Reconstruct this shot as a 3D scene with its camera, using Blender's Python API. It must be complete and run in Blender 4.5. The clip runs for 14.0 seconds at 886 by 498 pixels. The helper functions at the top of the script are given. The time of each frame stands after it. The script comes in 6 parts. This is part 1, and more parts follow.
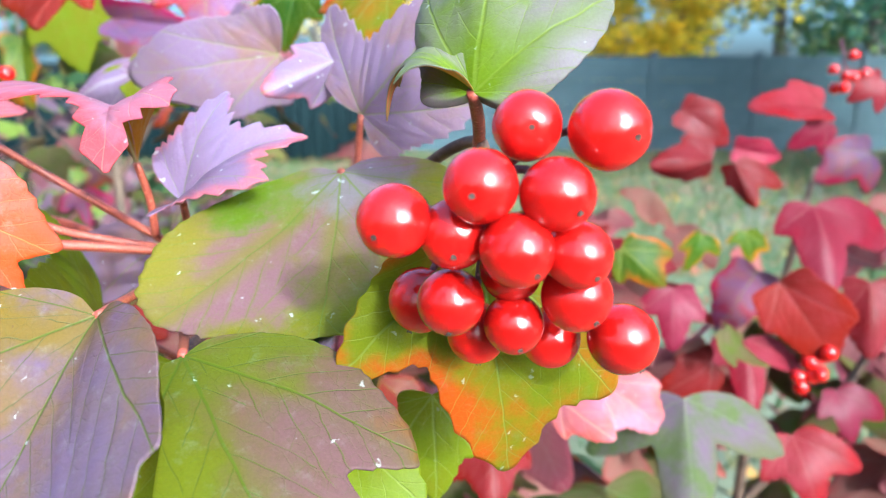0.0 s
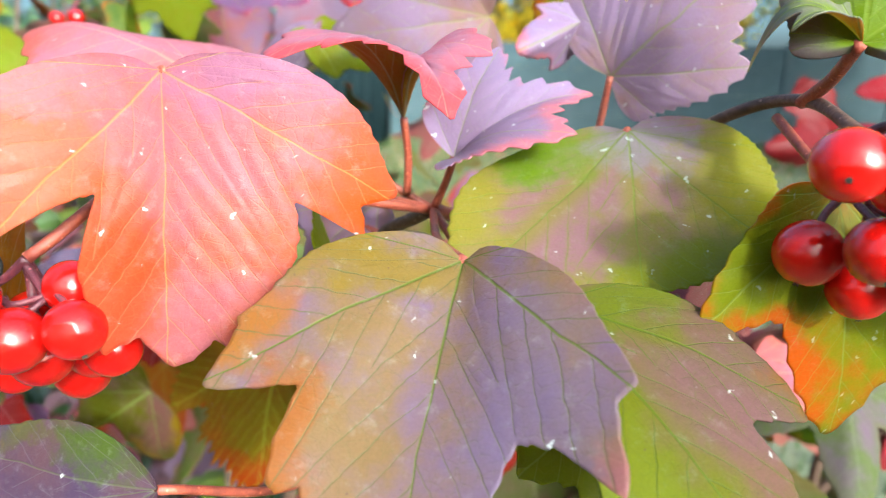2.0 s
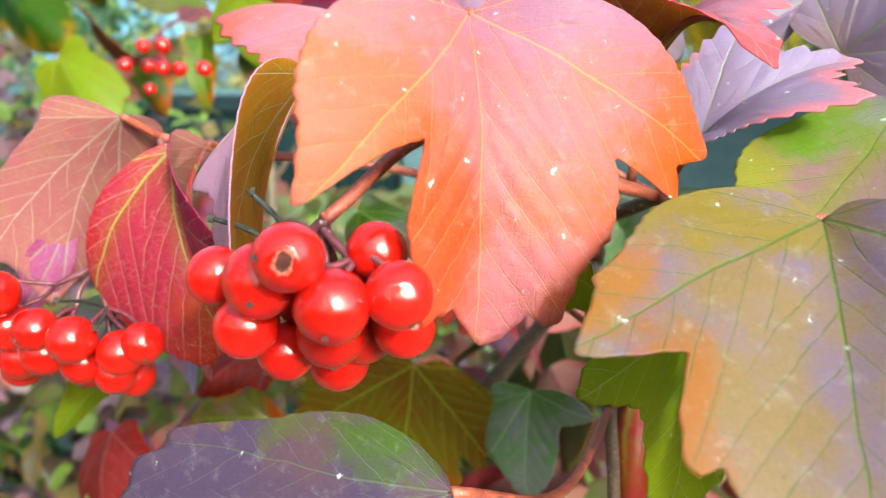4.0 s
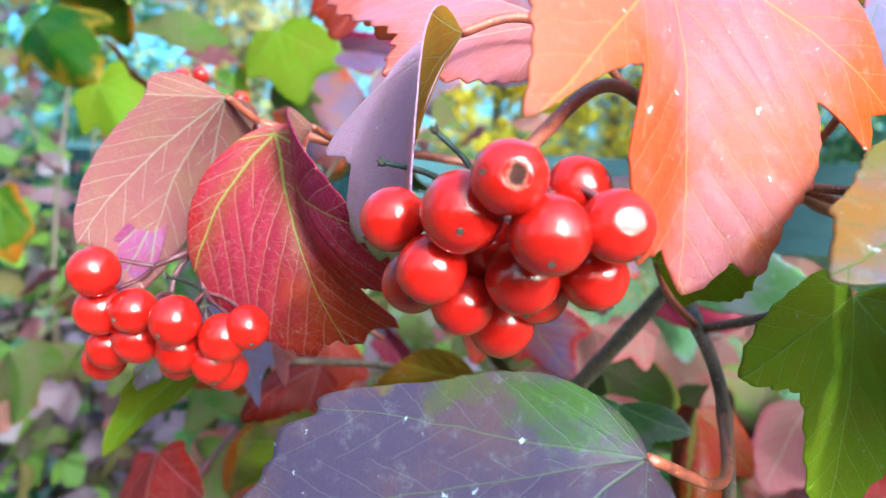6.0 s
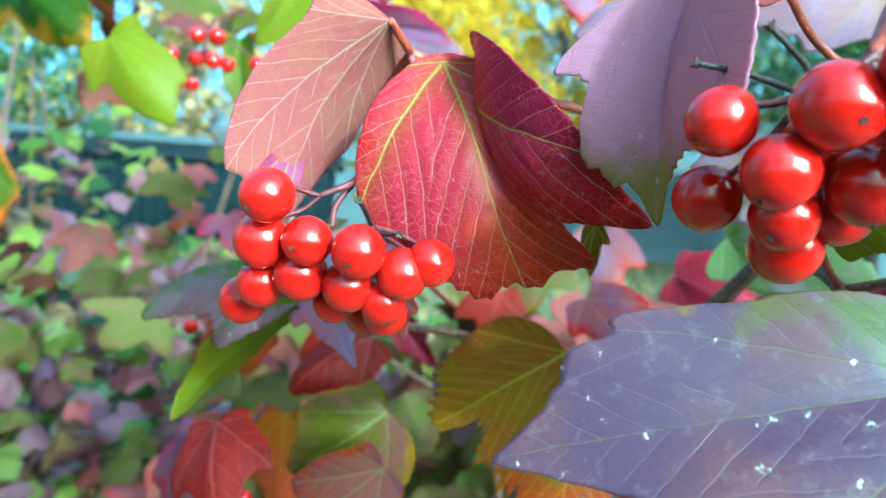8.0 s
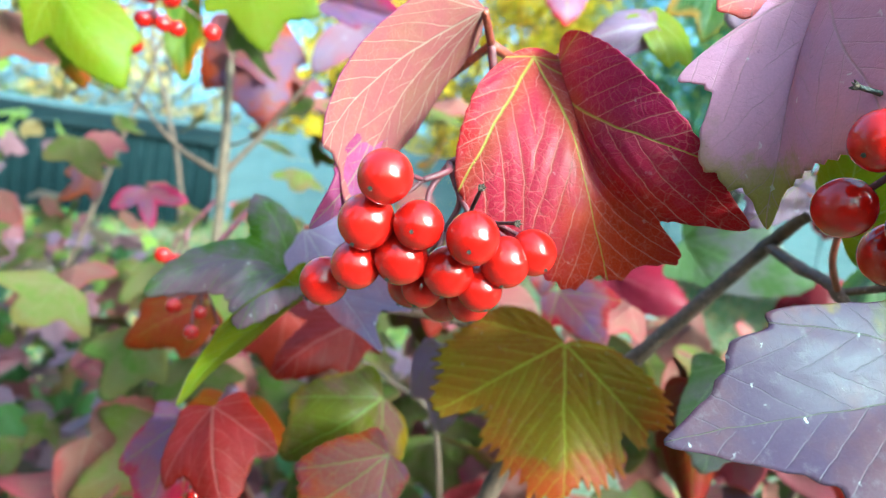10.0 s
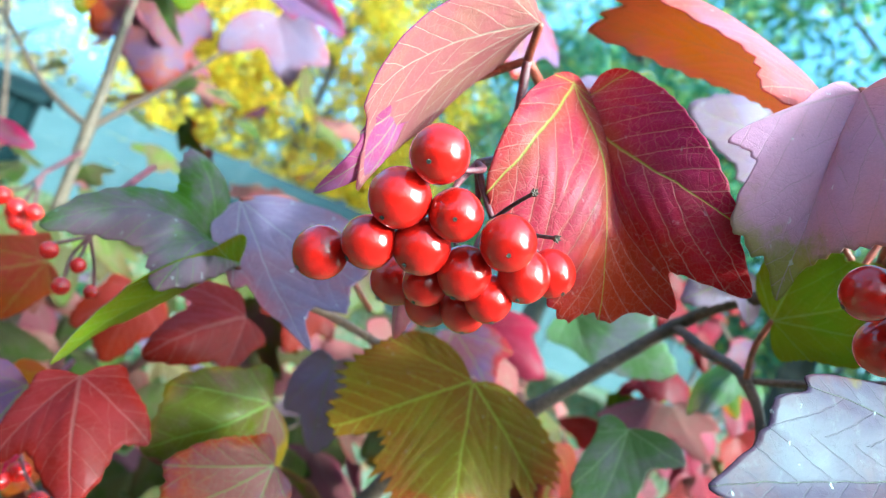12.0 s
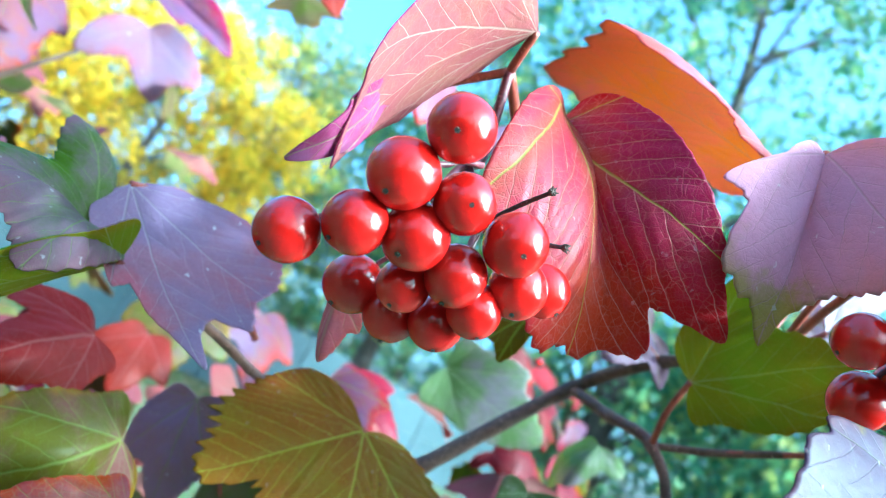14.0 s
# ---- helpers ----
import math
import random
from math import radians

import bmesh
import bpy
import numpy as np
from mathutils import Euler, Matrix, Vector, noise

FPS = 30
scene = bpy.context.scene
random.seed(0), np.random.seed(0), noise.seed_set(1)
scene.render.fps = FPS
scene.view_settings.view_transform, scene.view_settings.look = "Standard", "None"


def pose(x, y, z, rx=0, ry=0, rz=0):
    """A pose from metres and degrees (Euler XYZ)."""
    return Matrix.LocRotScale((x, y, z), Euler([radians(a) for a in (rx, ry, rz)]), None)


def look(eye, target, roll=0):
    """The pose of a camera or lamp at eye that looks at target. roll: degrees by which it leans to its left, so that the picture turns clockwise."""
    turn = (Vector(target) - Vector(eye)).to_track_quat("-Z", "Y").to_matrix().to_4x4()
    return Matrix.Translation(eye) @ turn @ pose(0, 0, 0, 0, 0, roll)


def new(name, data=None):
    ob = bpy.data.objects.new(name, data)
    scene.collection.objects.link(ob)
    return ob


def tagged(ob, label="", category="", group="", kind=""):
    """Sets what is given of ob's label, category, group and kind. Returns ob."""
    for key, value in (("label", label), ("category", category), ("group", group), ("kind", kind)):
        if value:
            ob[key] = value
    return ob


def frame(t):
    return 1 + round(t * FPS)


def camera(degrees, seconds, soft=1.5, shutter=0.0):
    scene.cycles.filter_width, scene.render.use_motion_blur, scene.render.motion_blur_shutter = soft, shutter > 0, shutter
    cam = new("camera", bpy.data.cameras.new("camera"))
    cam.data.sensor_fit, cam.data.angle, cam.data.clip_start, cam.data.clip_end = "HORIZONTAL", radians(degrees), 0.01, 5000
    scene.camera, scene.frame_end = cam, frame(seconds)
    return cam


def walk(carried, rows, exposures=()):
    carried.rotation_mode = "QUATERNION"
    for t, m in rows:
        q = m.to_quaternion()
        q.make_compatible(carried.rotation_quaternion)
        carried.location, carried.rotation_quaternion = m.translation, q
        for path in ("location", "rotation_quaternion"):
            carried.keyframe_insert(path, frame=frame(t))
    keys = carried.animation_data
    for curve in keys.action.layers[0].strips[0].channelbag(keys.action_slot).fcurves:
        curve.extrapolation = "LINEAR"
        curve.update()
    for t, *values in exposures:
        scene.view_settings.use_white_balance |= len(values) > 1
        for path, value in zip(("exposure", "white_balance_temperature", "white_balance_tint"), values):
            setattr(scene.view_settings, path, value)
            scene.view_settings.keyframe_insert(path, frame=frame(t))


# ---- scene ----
# ---------------------------------------------------------------- camera
cam = camera(65.8, 14.0, soft=1.0, shutter=0.2)
cam.data.dof.use_dof = True
cam.data.dof.focus_distance = 0.103
cam.data.dof.aperture_fstop = 22.0
METRES, EYE, TILT, LEAN, TURN = 0.29, 1.25, -13.0, 0.0, 0.0
ROWS = [
    (0.0, 0.0, 0.0, 0.0, -0.0, 0.0, -0.0),
    (0.5, -0.0405, 0.0062, -0.0082, -1.05, 0.16, -1.03),
    (1.0, -0.0898, 0.0165, -0.0153, -0.97, -0.14, -1.66),
    (1.5, -0.1354, 0.0075, -0.0165, -0.41, -0.65, -1.48),
    (2.0, -0.1789, 0.0018, -0.0215, 1.4, -1.14, -1.62),
    (2.5, -0.2163, 0.0075, -0.031, 2.0, -1.33, -1.79),
    (3.0, -0.2597, 0.0132, -0.0416, 1.89, -0.85, -1.49),
    (3.5, -0.3, 0.0264, -0.0521, 2.05, 1.12, -1.36),
    (4.0, -0.3325, 0.0405, -0.0662, 2.22, 2.85, -1.25),
    (6.5, -0.4529, 0.0711, -0.1319, 0.73, 8.42, -2.4),
    (7.0, -0.4919, 0.0806, -0.1452, -0.01, 8.54, -2.91),
    (7.5, -0.5308, 0.0887, -0.1558, -2.03, 8.56, -3.27),
    (8.0, -0.5793, 0.101, -0.1628, -4.29, 8.26, -3.28),
    (10.5, -0.7375, 0.1266, -0.1816, -18.02, 8.31, -6.79),
    (11.0, -0.7617, 0.1491, -0.191, -21.99, 9.23, -9.84),
    (11.5, -0.7824, 0.1637, -0.1982, -26.02, 10.97, -12.4),
    (12.0, -0.8003, 0.191, -0.2145, -31.43, 14.59, -15.0),
    (12.5, -0.8058, 0.2136, -0.2289, -35.61, 17.33, -16.08),
    (13.0, -0.8088, 0.2433, -0.2429, -40.26, 20.25, -16.61),
    (13.5, -0.8052, 0.2686, -0.249, -44.19, 22.56, -16.71),
    (14.0, -0.8185, 0.2938, -0.2574, -48.07, 25.4, -16.51),
]
walk(cam, [(t, pose(0, 0, EYE, TILT, LEAN, TURN) @ pose(METRES * x, METRES * y, METRES * z, 90 + pitch, roll, yaw)) for t, x, y, z, yaw, pitch, roll in ROWS],
     exposures=[(0.0, 2.38, 4500, -12), (2.5, 2.22, 5100, -17), (4.0, 2.20, 5000, -27), (6.5, 2.36, 3950, -36), (8.0, 2.48, 4000, -37), (10.5, 2.72, 4300, -33), (12.0, 2.74, 4100, -33), (14.0, 2.92, 3950, -25)])

# ---------------------------------------------------------------- light
SUN_AZ, SUN_EL = 153.0, 25.0      # degrees clockwise from +y, above the horizon
world = bpy.data.worlds.new("sky")
scene.world = world
world.use_nodes = True
wn = world.node_tree.nodes
sky = wn.new("ShaderNodeTexSky")
sky.sky_type = "NISHITA"
sky.sun_disc = False
sky.dust_density = 8.0
sky.air_density = 0.7
sky.ozone_density = 1.0
sky.sun_elevation = radians(SUN_EL)
sky.sun_rotation = radians(SUN_AZ)
world.node_tree.links.new(sky.outputs[0], wn["Background"].inputs[0])
wn["Background"].inputs[1].default_value = 0.15
sun_data = bpy.data.lights.new("sun", "SUN")
sun_data.energy, sun_data.angle, sun_data.color = 1.05, radians(2.0), (1.0, 0.93, 0.83)
sun = new("sun", sun_data)
_a, _e = radians(SUN_AZ), radians(SUN_EL)
sun.matrix_world = look((0, 0, 5), Vector((0, 0, 5)) - Vector((math.sin(_a) * math.cos(_e), math.cos(_a) * math.cos(_e), math.sin(_e))))


# ---------------------------------------------------------------- materials
class Nodes:
    """Short hand for a material's node tree."""

    def __init__(self, name):
        self.mat = bpy.data.materials.new(name)
        self.mat.use_nodes = True
        self.tree = self.mat.node_tree
        self.tree.nodes.clear()
        self.out = self.add("ShaderNodeOutputMaterial")

    def add(self, kind, attribute_name="", operation="", feature="", voronoi_dimensions="", uv_map=""):
        n = self.tree.nodes.new(kind)
        if attribute_name:
            n.attribute_name = attribute_name
        if operation:
            n.operation = operation
        if feature:
            n.feature = feature
        if voronoi_dimensions:
            n.voronoi_dimensions = voronoi_dimensions
        if uv_map:
            n.uv_map = uv_map
        return n

    def put(self, socket, value):
        if isinstance(value, bpy.types.NodeSocket):
            self.tree.links.new(value, socket)
        elif value is not None:
            if socket.type == "RGBA" and len(value) == 3:
                value = (*value, 1)
            socket.default_value = value

    def math(self, op, a, b=None, c=None, clamp=False):
        n = self.add("ShaderNodeMath", operation=op)
        n.use_clamp = clamp
        for s, v in zip(n.inputs, (a, b, c)):
            self.put(s, v)
        return n.outputs[0]

    def ramp(self, value, lo, hi, a=0.0, b=1.0):
        """Smooth step of value from lo to hi, giving a to b."""
        n = self.add("ShaderNodeMapRange")
        n.interpolation_type = "SMOOTHSTEP"
        for s, v in zip(n.inputs, (value, lo, hi, a, b)):
            self.put(s, v)
        return n.outputs[0]

    def mix(self, f, a, b, blend="MIX"):
        n = self.add("ShaderNodeMix")
        n.data_type, n.blend_type = "RGBA", blend
        self.put(n.inputs[0], f)
        self.put(n.inputs[6], a)
        self.put(n.inputs[7], b)
        return n.outputs[2]

    def noise(self, vec, scale, detail=3.0, rough=0.55):
        n = self.add("ShaderNodeTexNoise")
        self.put(n.inputs["Vector"], vec)
        n.inputs["Scale"].default_value = scale
        n.inputs["Detail"].default_value = detail
        n.inputs["Roughness"].default_value = rough
        return n.outputs[0]

    def coord(self, which="Object"):
        return self.add("ShaderNodeTexCoord").outputs[which]

    def uv(self, name):
        return self.add("ShaderNodeUVMap", uv_map=name).outputs[0]

    def bump(self, height, strength, distance):
        n = self.add("ShaderNodeBump")
        self.put(n.inputs["Height"], height)
        n.inputs["Strength"].default_value = strength
        n.inputs["Distance"].default_value = distance
        return n.outputs[0]

    def principled(self, **inputs):
        n = self.add("ShaderNodeBsdfPrincipled")
        for k, v in inputs.items():
            self.put(n.inputs[k.replace("_", " ")], v)
        return n

    def finish(self, shader):
        self.tree.links.new(shader, self.out.inputs[0])
        return self.mat


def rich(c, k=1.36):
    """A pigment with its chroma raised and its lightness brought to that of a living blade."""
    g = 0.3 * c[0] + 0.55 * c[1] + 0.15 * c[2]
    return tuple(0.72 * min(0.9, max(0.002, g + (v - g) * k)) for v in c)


PITCH = 6.0      # millimetres between the side veins of a leaf


def leaf_material(name, body, second, margin, vein, seed=0.0, rough=0.42, dust=0.5, thin=0.46, patch=0.5, margin_at=0.72, near_vein=0.0, spots=0.0, vary=0.0, sheen=0.36, ribs=0.6, core=0.0, net=0.5, quilt=0.9, vein2=None, vmix=0.62, one_side=0.0, zones=(), vein_width=1.0):
    """A viburnum leaf: two body colours in soft patches, a margin colour, pale veins, dust specks."""
    m = Nodes(name)
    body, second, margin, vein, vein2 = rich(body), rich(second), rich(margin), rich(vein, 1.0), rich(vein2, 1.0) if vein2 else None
    pq, xy = m.uv("veins"), m.uv("flat")
    sep = m.add("ShaderNodeSeparateXYZ")
    m.put(sep.inputs[0], pq)
    p, q = sep.outputs[0], sep.outputs[1]
    rim = m.add("ShaderNodeAttribute", attribute_name="rim").outputs["Fac"]
    shift = m.add("ShaderNodeVectorMath", operation="ADD")
    m.put(shift.inputs[0], xy)
    info = m.add("ShaderNodeObjectInfo").outputs["Random"]
    off = m.add("ShaderNodeCombineXYZ")
    m.put(off.inputs[0], m.math("MULTIPLY_ADD", info, 900.0, seed * 37.0))
    m.put(off.inputs[1], seed * 11.0)
    m.put(shift.inputs[1], off.outputs[0])
    at = shift.outputs[0]
    # soft patches, then veins, in millimetres
    big = m.noise(at, 0.035, 2.0)
    mid = m.noise(at, 0.16, 4.0, 0.6)
    tiny = m.noise(at, 2.2, 3.0, 0.6)
    wob = m.math("MULTIPLY", m.math("SUBTRACT", m.noise(at, 0.25, 2.0), 0.5), 1.6)
    sway = m.math("MULTIPLY", m.math("MULTIPLY", m.math("SUBTRACT", m.noise(at, 0.055, 2.0), 0.5), 2.6), m.ramp(q, 2.0, 22.0))
    ap = m.math("ABSOLUTE", m.math("ADD", p, m.math("MULTIPLY_ADD", wob, 0.25, sway)))
    prim = m.ramp(m.math("DIVIDE", ap, m.ramp(q, 5.0, 50.0, 1.2 * vein_width, 0.5 * vein_width)), 0.05, 0.30, 1.0, 0.0)
    side = m.math("MULTIPLY", m.math("GREATER_THAN", p, 0.0), 0.37)
    run = m.math("ADD", m.math("MULTIPLY_ADD", ap, -1.25, q), wob)
    curl = m.math("MULTIPLY", m.math("MULTIPLY", ap, ap), 0.012)
    ph = m.math("FRACT", m.math("ADD", m.math("DIVIDE", m.math("SUBTRACT", run, curl), PITCH), side))
    ds = m.math("MULTIPLY", m.math("ABSOLUTE", m.math("SUBTRACT", ph, 0.5)), PITCH)
    sec = m.math("MULTIPLY", m.ramp(ds, 0.05, 0.26, 1.0, 0.0), m.ramp(m.noise(at, 0.22, 2.0), 0.30, 0.55, 0.45, 1.0))
    vor = m.add("ShaderNodeTexVoronoi", feature="DISTANCE_TO_EDGE", voronoi_dimensions="2D")
    m.put(vor.inputs["Vector"], at)
    vor.inputs["Scale"].default_value = 0.42
    ter = m.ramp(vor.outputs["Distance"], 0.015, 0.07, 1.0, 0.0)
    vor2 = m.add("ShaderNodeTexVoronoi", feature="DISTANCE_TO_EDGE", voronoi_dimensions="2D")
    m.put(vor2.inputs["Vector"], at)
    vor2.inputs["Scale"].default_value = 1.3
    ter2 = m.ramp(vor2.outputs["Distance"], 0.02, 0.12, 1.0, 0.0)
    rung = m.math("FRACT", m.math("ADD", m.math("DIVIDE", m.math("MULTIPLY_ADD", q, 1.25, ap), 2.9), m.math("MULTIPLY", m.noise(at, 0.22, 3.0, 0.6), 4.5)))
    rung = m.ramp(m.math("ABSOLUTE", m.math("SUBTRACT", rung, 0.5)), 0.03, 0.14, 1.0, 0.0)
    web = m.math("MAXIMUM", prim, m.math("MULTIPLY", sec, ribs))
    fine = m.math("ADD", m.math("MULTIPLY", m.math("MULTIPLY", ter, 0.35 * net), m.ramp(mid, 0.35, 0.65, 0.2, 1.0)), m.math("MULTIPLY_ADD", ter2, 0.10 * net, m.math("MULTIPLY", m.math("MULTIPLY", rung, m.ramp(mid, 0.35, 0.6)), 0.28 * net)))
    # colours
    blend = m.math("ADD", m.math("MULTIPLY", big, 0.75), m.math("MULTIPLY", mid, 0.35))
    f = m.ramp(blend, patch - 0.10, patch + 0.14)
    if near_vein:
        halo = m.math("MAXIMUM", m.ramp(ap, 0.3, 5.0, 1.0, 0.0), m.ramp(ds, 0.1, 1.2, 0.45, 0.0))
        f = m.math("MAXIMUM", f, m.math("MULTIPLY", halo, near_vein))
    if core:
        f = m.math("MAXIMUM", f, m.ramp(m.math("MULTIPLY_ADD", mid, 0.5, rim), 0.40, 1.15, core, 0.0))
    flat = m.add("ShaderNodeSeparateXYZ")
    m.put(flat.inputs[0], xy)
    col = m.mix(f, body, second)
    edge = m.math("ADD", m.math("MULTIPLY_ADD", m.math("SUBTRACT", big, 0.5), 1.5, rim), m.math("MULTIPLY", m.math("SUBTRACT", mid, 0.5), 0.6))
    rimmed = m.ramp(edge, margin_at, margin_at + 0.38)
    if one_side:
        rimmed = m.math("MULTIPLY", rimmed, m.ramp(m.math("MULTIPLY_ADD", big, 14.0, m.math("SUBTRACT", flat.outputs[0], 7.0)), -6.0, 8.0, 1.0, 1.0 - one_side))
    col = m.mix(rimmed, col, margin)
    # colour zones: centre and half-widths in millimetres across and along the blade, colour, strength
    if zones:
        warp_x = m.math("MULTIPLY_ADD", m.math("SUBTRACT", m.noise(at, 0.10, 4.0, 0.62), 0.5), 22.0, flat.outputs[0])
        warp_y = m.math("MULTIPLY_ADD", m.math("SUBTRACT", m.noise(at, 0.11, 4.0, 0.62), 0.5), 22.0, flat.outputs[1])
        for zx, zy, wx, wy, tint, amount in zones:
            ex = m.math("DIVIDE", m.math("SUBTRACT", warp_x, zx), wx)
            ey = m.math("DIVIDE", m.math("SUBTRACT", warp_y, zy), wy)
            away = m.math("ADD", m.math("MULTIPLY", ex, ex), m.math("MULTIPLY", ey, ey))
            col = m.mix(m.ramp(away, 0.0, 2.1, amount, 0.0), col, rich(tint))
    col = m.mix(m.math("MULTIPLY", m.math("SUBTRACT", 1.0, tiny), 0.28), col, (0.10, 0.05, 0.04), "MULTIPLY")
    col = m.mix(m.math("MULTIPLY", fine, vmix), col, vein2 or vein)
    col = m.mix(m.math("MULTIPLY", sec, ribs * vmix), col, vein2 or vein)
    col = m.mix(m.math("MULTIPLY", prim, vmix), col, vein)
    if spots:
        sp = m.ramp(m.noise(at, 0.55, 3.0, 0.7), 0.66, 0.74)
        col = m.mix(m.math("MULTIPLY", sp, spots), col, (0.05, 0.02, 0.04))
    if vary:
        hsv = m.add("ShaderNodeHueSaturation")
        m.put(hsv.inputs["Hue"], m.math("MULTIPLY_ADD", info, vary, 0.5 - vary * 0.5))
        m.put(hsv.inputs["Value"], m.math("MULTIPLY_ADD", m.math("FRACT", m.math("MULTIPLY", info, 7.3)), 0.7, 0.65))
        m.put(hsv.inputs["Color"], col)
        col = hsv.outputs[0]
    if dust:
        dv = m.add("ShaderNodeTexVoronoi", voronoi_dimensions="2D")
        bent = m.add("ShaderNodeVectorMath", operation="ADD")
        m.put(bent.inputs[0], at)
        nz = m.add("ShaderNodeTexNoise")
        m.put(nz.inputs["Vector"], at)
        nz.inputs["Scale"].default_value = 0.7
        big_nz = m.add("ShaderNodeVectorMath", operation="SCALE")
        m.put(big_nz.inputs[0], nz.outputs["Color"])
        big_nz.inputs["Scale"].default_value = 3.0
        m.put(bent.inputs[1], big_nz.outputs[0])
        m.put(dv.inputs["Vector"], bent.outputs[0])
        dv.inputs["Scale"].default_value = 0.19
        gate = m.ramp(m.noise(at, 0.3, 2.0), 0.54, 0.64)
        speck = m.math("MULTIPLY", m.ramp(dv.outputs["Distance"], 0.04, 0.10, 1.0, 0.0), gate)
        film = m.math("MULTIPLY", m.ramp(m.noise(at, 0.3, 5.0, 0.7), 0.52, 0.80), 0.13)
        col = m.mix(m.math("MULTIPLY", m.math("MAXIMUM", speck, film), dust), col, (0.80, 0.78, 0.78))
    hgt = m.math("ADD", m.math("MULTIPLY", web, -0.8), m.math("ADD", m.math("MULTIPLY", m.math("SUBTRACT", m.noise(at, 0.4, 1.0), fine), quilt * 0.8), m.math("MULTIPLY", tiny, 0.12)))
    bmp = m.bump(hgt, 0.46, 0.0003)
    rgh = m.math("MULTIPLY_ADD", mid, 0.25, rough - 0.12)
    b = m.principled(Base_Color=col, Roughness=rgh, Normal=bmp, Coat_Weight=sheen * 0.12, Coat_Roughness=0.28)
    b.inputs["Specular IOR Level"].default_value = sheen * 0.36
    tr = m.add("ShaderNodeBsdfTranslucent")
    m.put(tr.inputs[0], m.mix(0.35, col, (1, 1, 1), "SOFT_LIGHT"))
    m.put(tr.inputs["Normal"], bmp)
    mx = m.add("ShaderNodeMixShader")
    mx.inputs[0].default_value = thin
    m.put(mx.inputs[1], b.outputs[0])
    m.put(mx.inputs[2], tr.outputs[0])
    return m.finish(mx.outputs[0])


def bark_material(name, dark, light, scale=900.0, rough=0.6):
    m = Nodes(name)
    co = m.coord()
    f = m.noise(co, scale, 5.0, 0.65)
    g = m.noise(co, scale * 0.12, 2.0)
    col = m.mix(m.ramp(f, 0.3, 0.7), dark, light)
    col = m.mix(m.ramp(g, 0.45, 0.75), col, tuple(c * 0.55 for c in dark))
    lv = m.add("ShaderNodeTexVoronoi")
    m.put(lv.inputs["Vector"], co)
    lv.inputs["Scale"].default_value = scale * 0.5
    col = m.mix(m.ramp(lv.outputs["Distance"], 0.10, 0.2, 0.7, 0.0), col, tuple(min(1, c * 1.9 + 0.05) for c in light))
    b = m.principled(Base_Color=col, Roughness=rough, Normal=m.bump(f, 0.5, 0.0004))
    return m.finish(b.outputs[0])


def berry_material(name, deep, bright):
    m = Nodes(name)
    co = m.coord()
    info = m.add("ShaderNodeObjectInfo").outputs["Random"]
    n1 = m.noise(co, 220.0, 3.0)
    col = m.mix(m.ramp(n1, 0.35, 0.7), deep, bright)
    hsv = m.add("ShaderNodeHueSaturation")
    m.put(hsv.inputs["Value"], m.math("MULTIPLY_ADD", info, 0.35, 0.8))
    m.put(hsv.inputs["Color"], col)
    vor = m.add("ShaderNodeTexVoronoi")
    m.put(vor.inputs["Vector"], co)
    vor.inputs["Scale"].default_value = 420.0
    gate = m.ramp(m.noise(co, 500.0, 1.0), 0.56, 0.64)
    sp = m.math("MULTIPLY", m.ramp(vor.outputs["Distance"], 0.05, 0.14, 0.8, 0.0), gate)
    col = m.mix(sp, hsv.outputs[0], (0.75, 0.30, 0.24))
    bloom = m.math("MULTIPLY", m.ramp(m.noise(co, 160.0, 4.0, 0.7), 0.5, 0.85), 0.03)
    col = m.mix(bloom, col, (0.7, 0.45, 0.5))
    rgh = m.math("MULTIPLY_ADD", m.noise(co, 300.0, 3.0), 0.06, 0.03)
    b = m.principled(Base_Color=col, Roughness=0.24, Coat_Weight=1.0, Coat_Roughness=rgh, Coat_IOR=1.45, Subsurface_Weight=0.55, Subsurface_Radius=(1.0, 0.04, 0.02), Subsurface_Scale=0.005,
                     Normal=m.bump(m.noise(co, 900.0, 2.0), 0.08, 0.0002))
    b.inputs["Specular IOR Level"].default_value = 0.14
    return m.finish(b.outputs[0])


def plain_material(name, a, b, scale, rough=0.8, strength=0.4, dist=0.01, metal=0.0, gloss=0.5):
    m = Nodes(name)
    co = m.coord()
    f = m.noise(co, scale, 5.0, 0.65)
    g = m.noise(co, scale * 0.13, 3.0)
    col = m.mix(m.ramp(m.math("MULTIPLY_ADD", g, 0.6, m.math("MULTIPLY", f, 0.4)), 0.35, 0.65), a, b)
    s = m.principled(Base_Color=col, Roughness=rough, Metallic=metal, Normal=m.bump(f, strength, dist))
    s.inputs["Specular IOR Level"].default_value = gloss
    return m.finish(s.outputs[0])


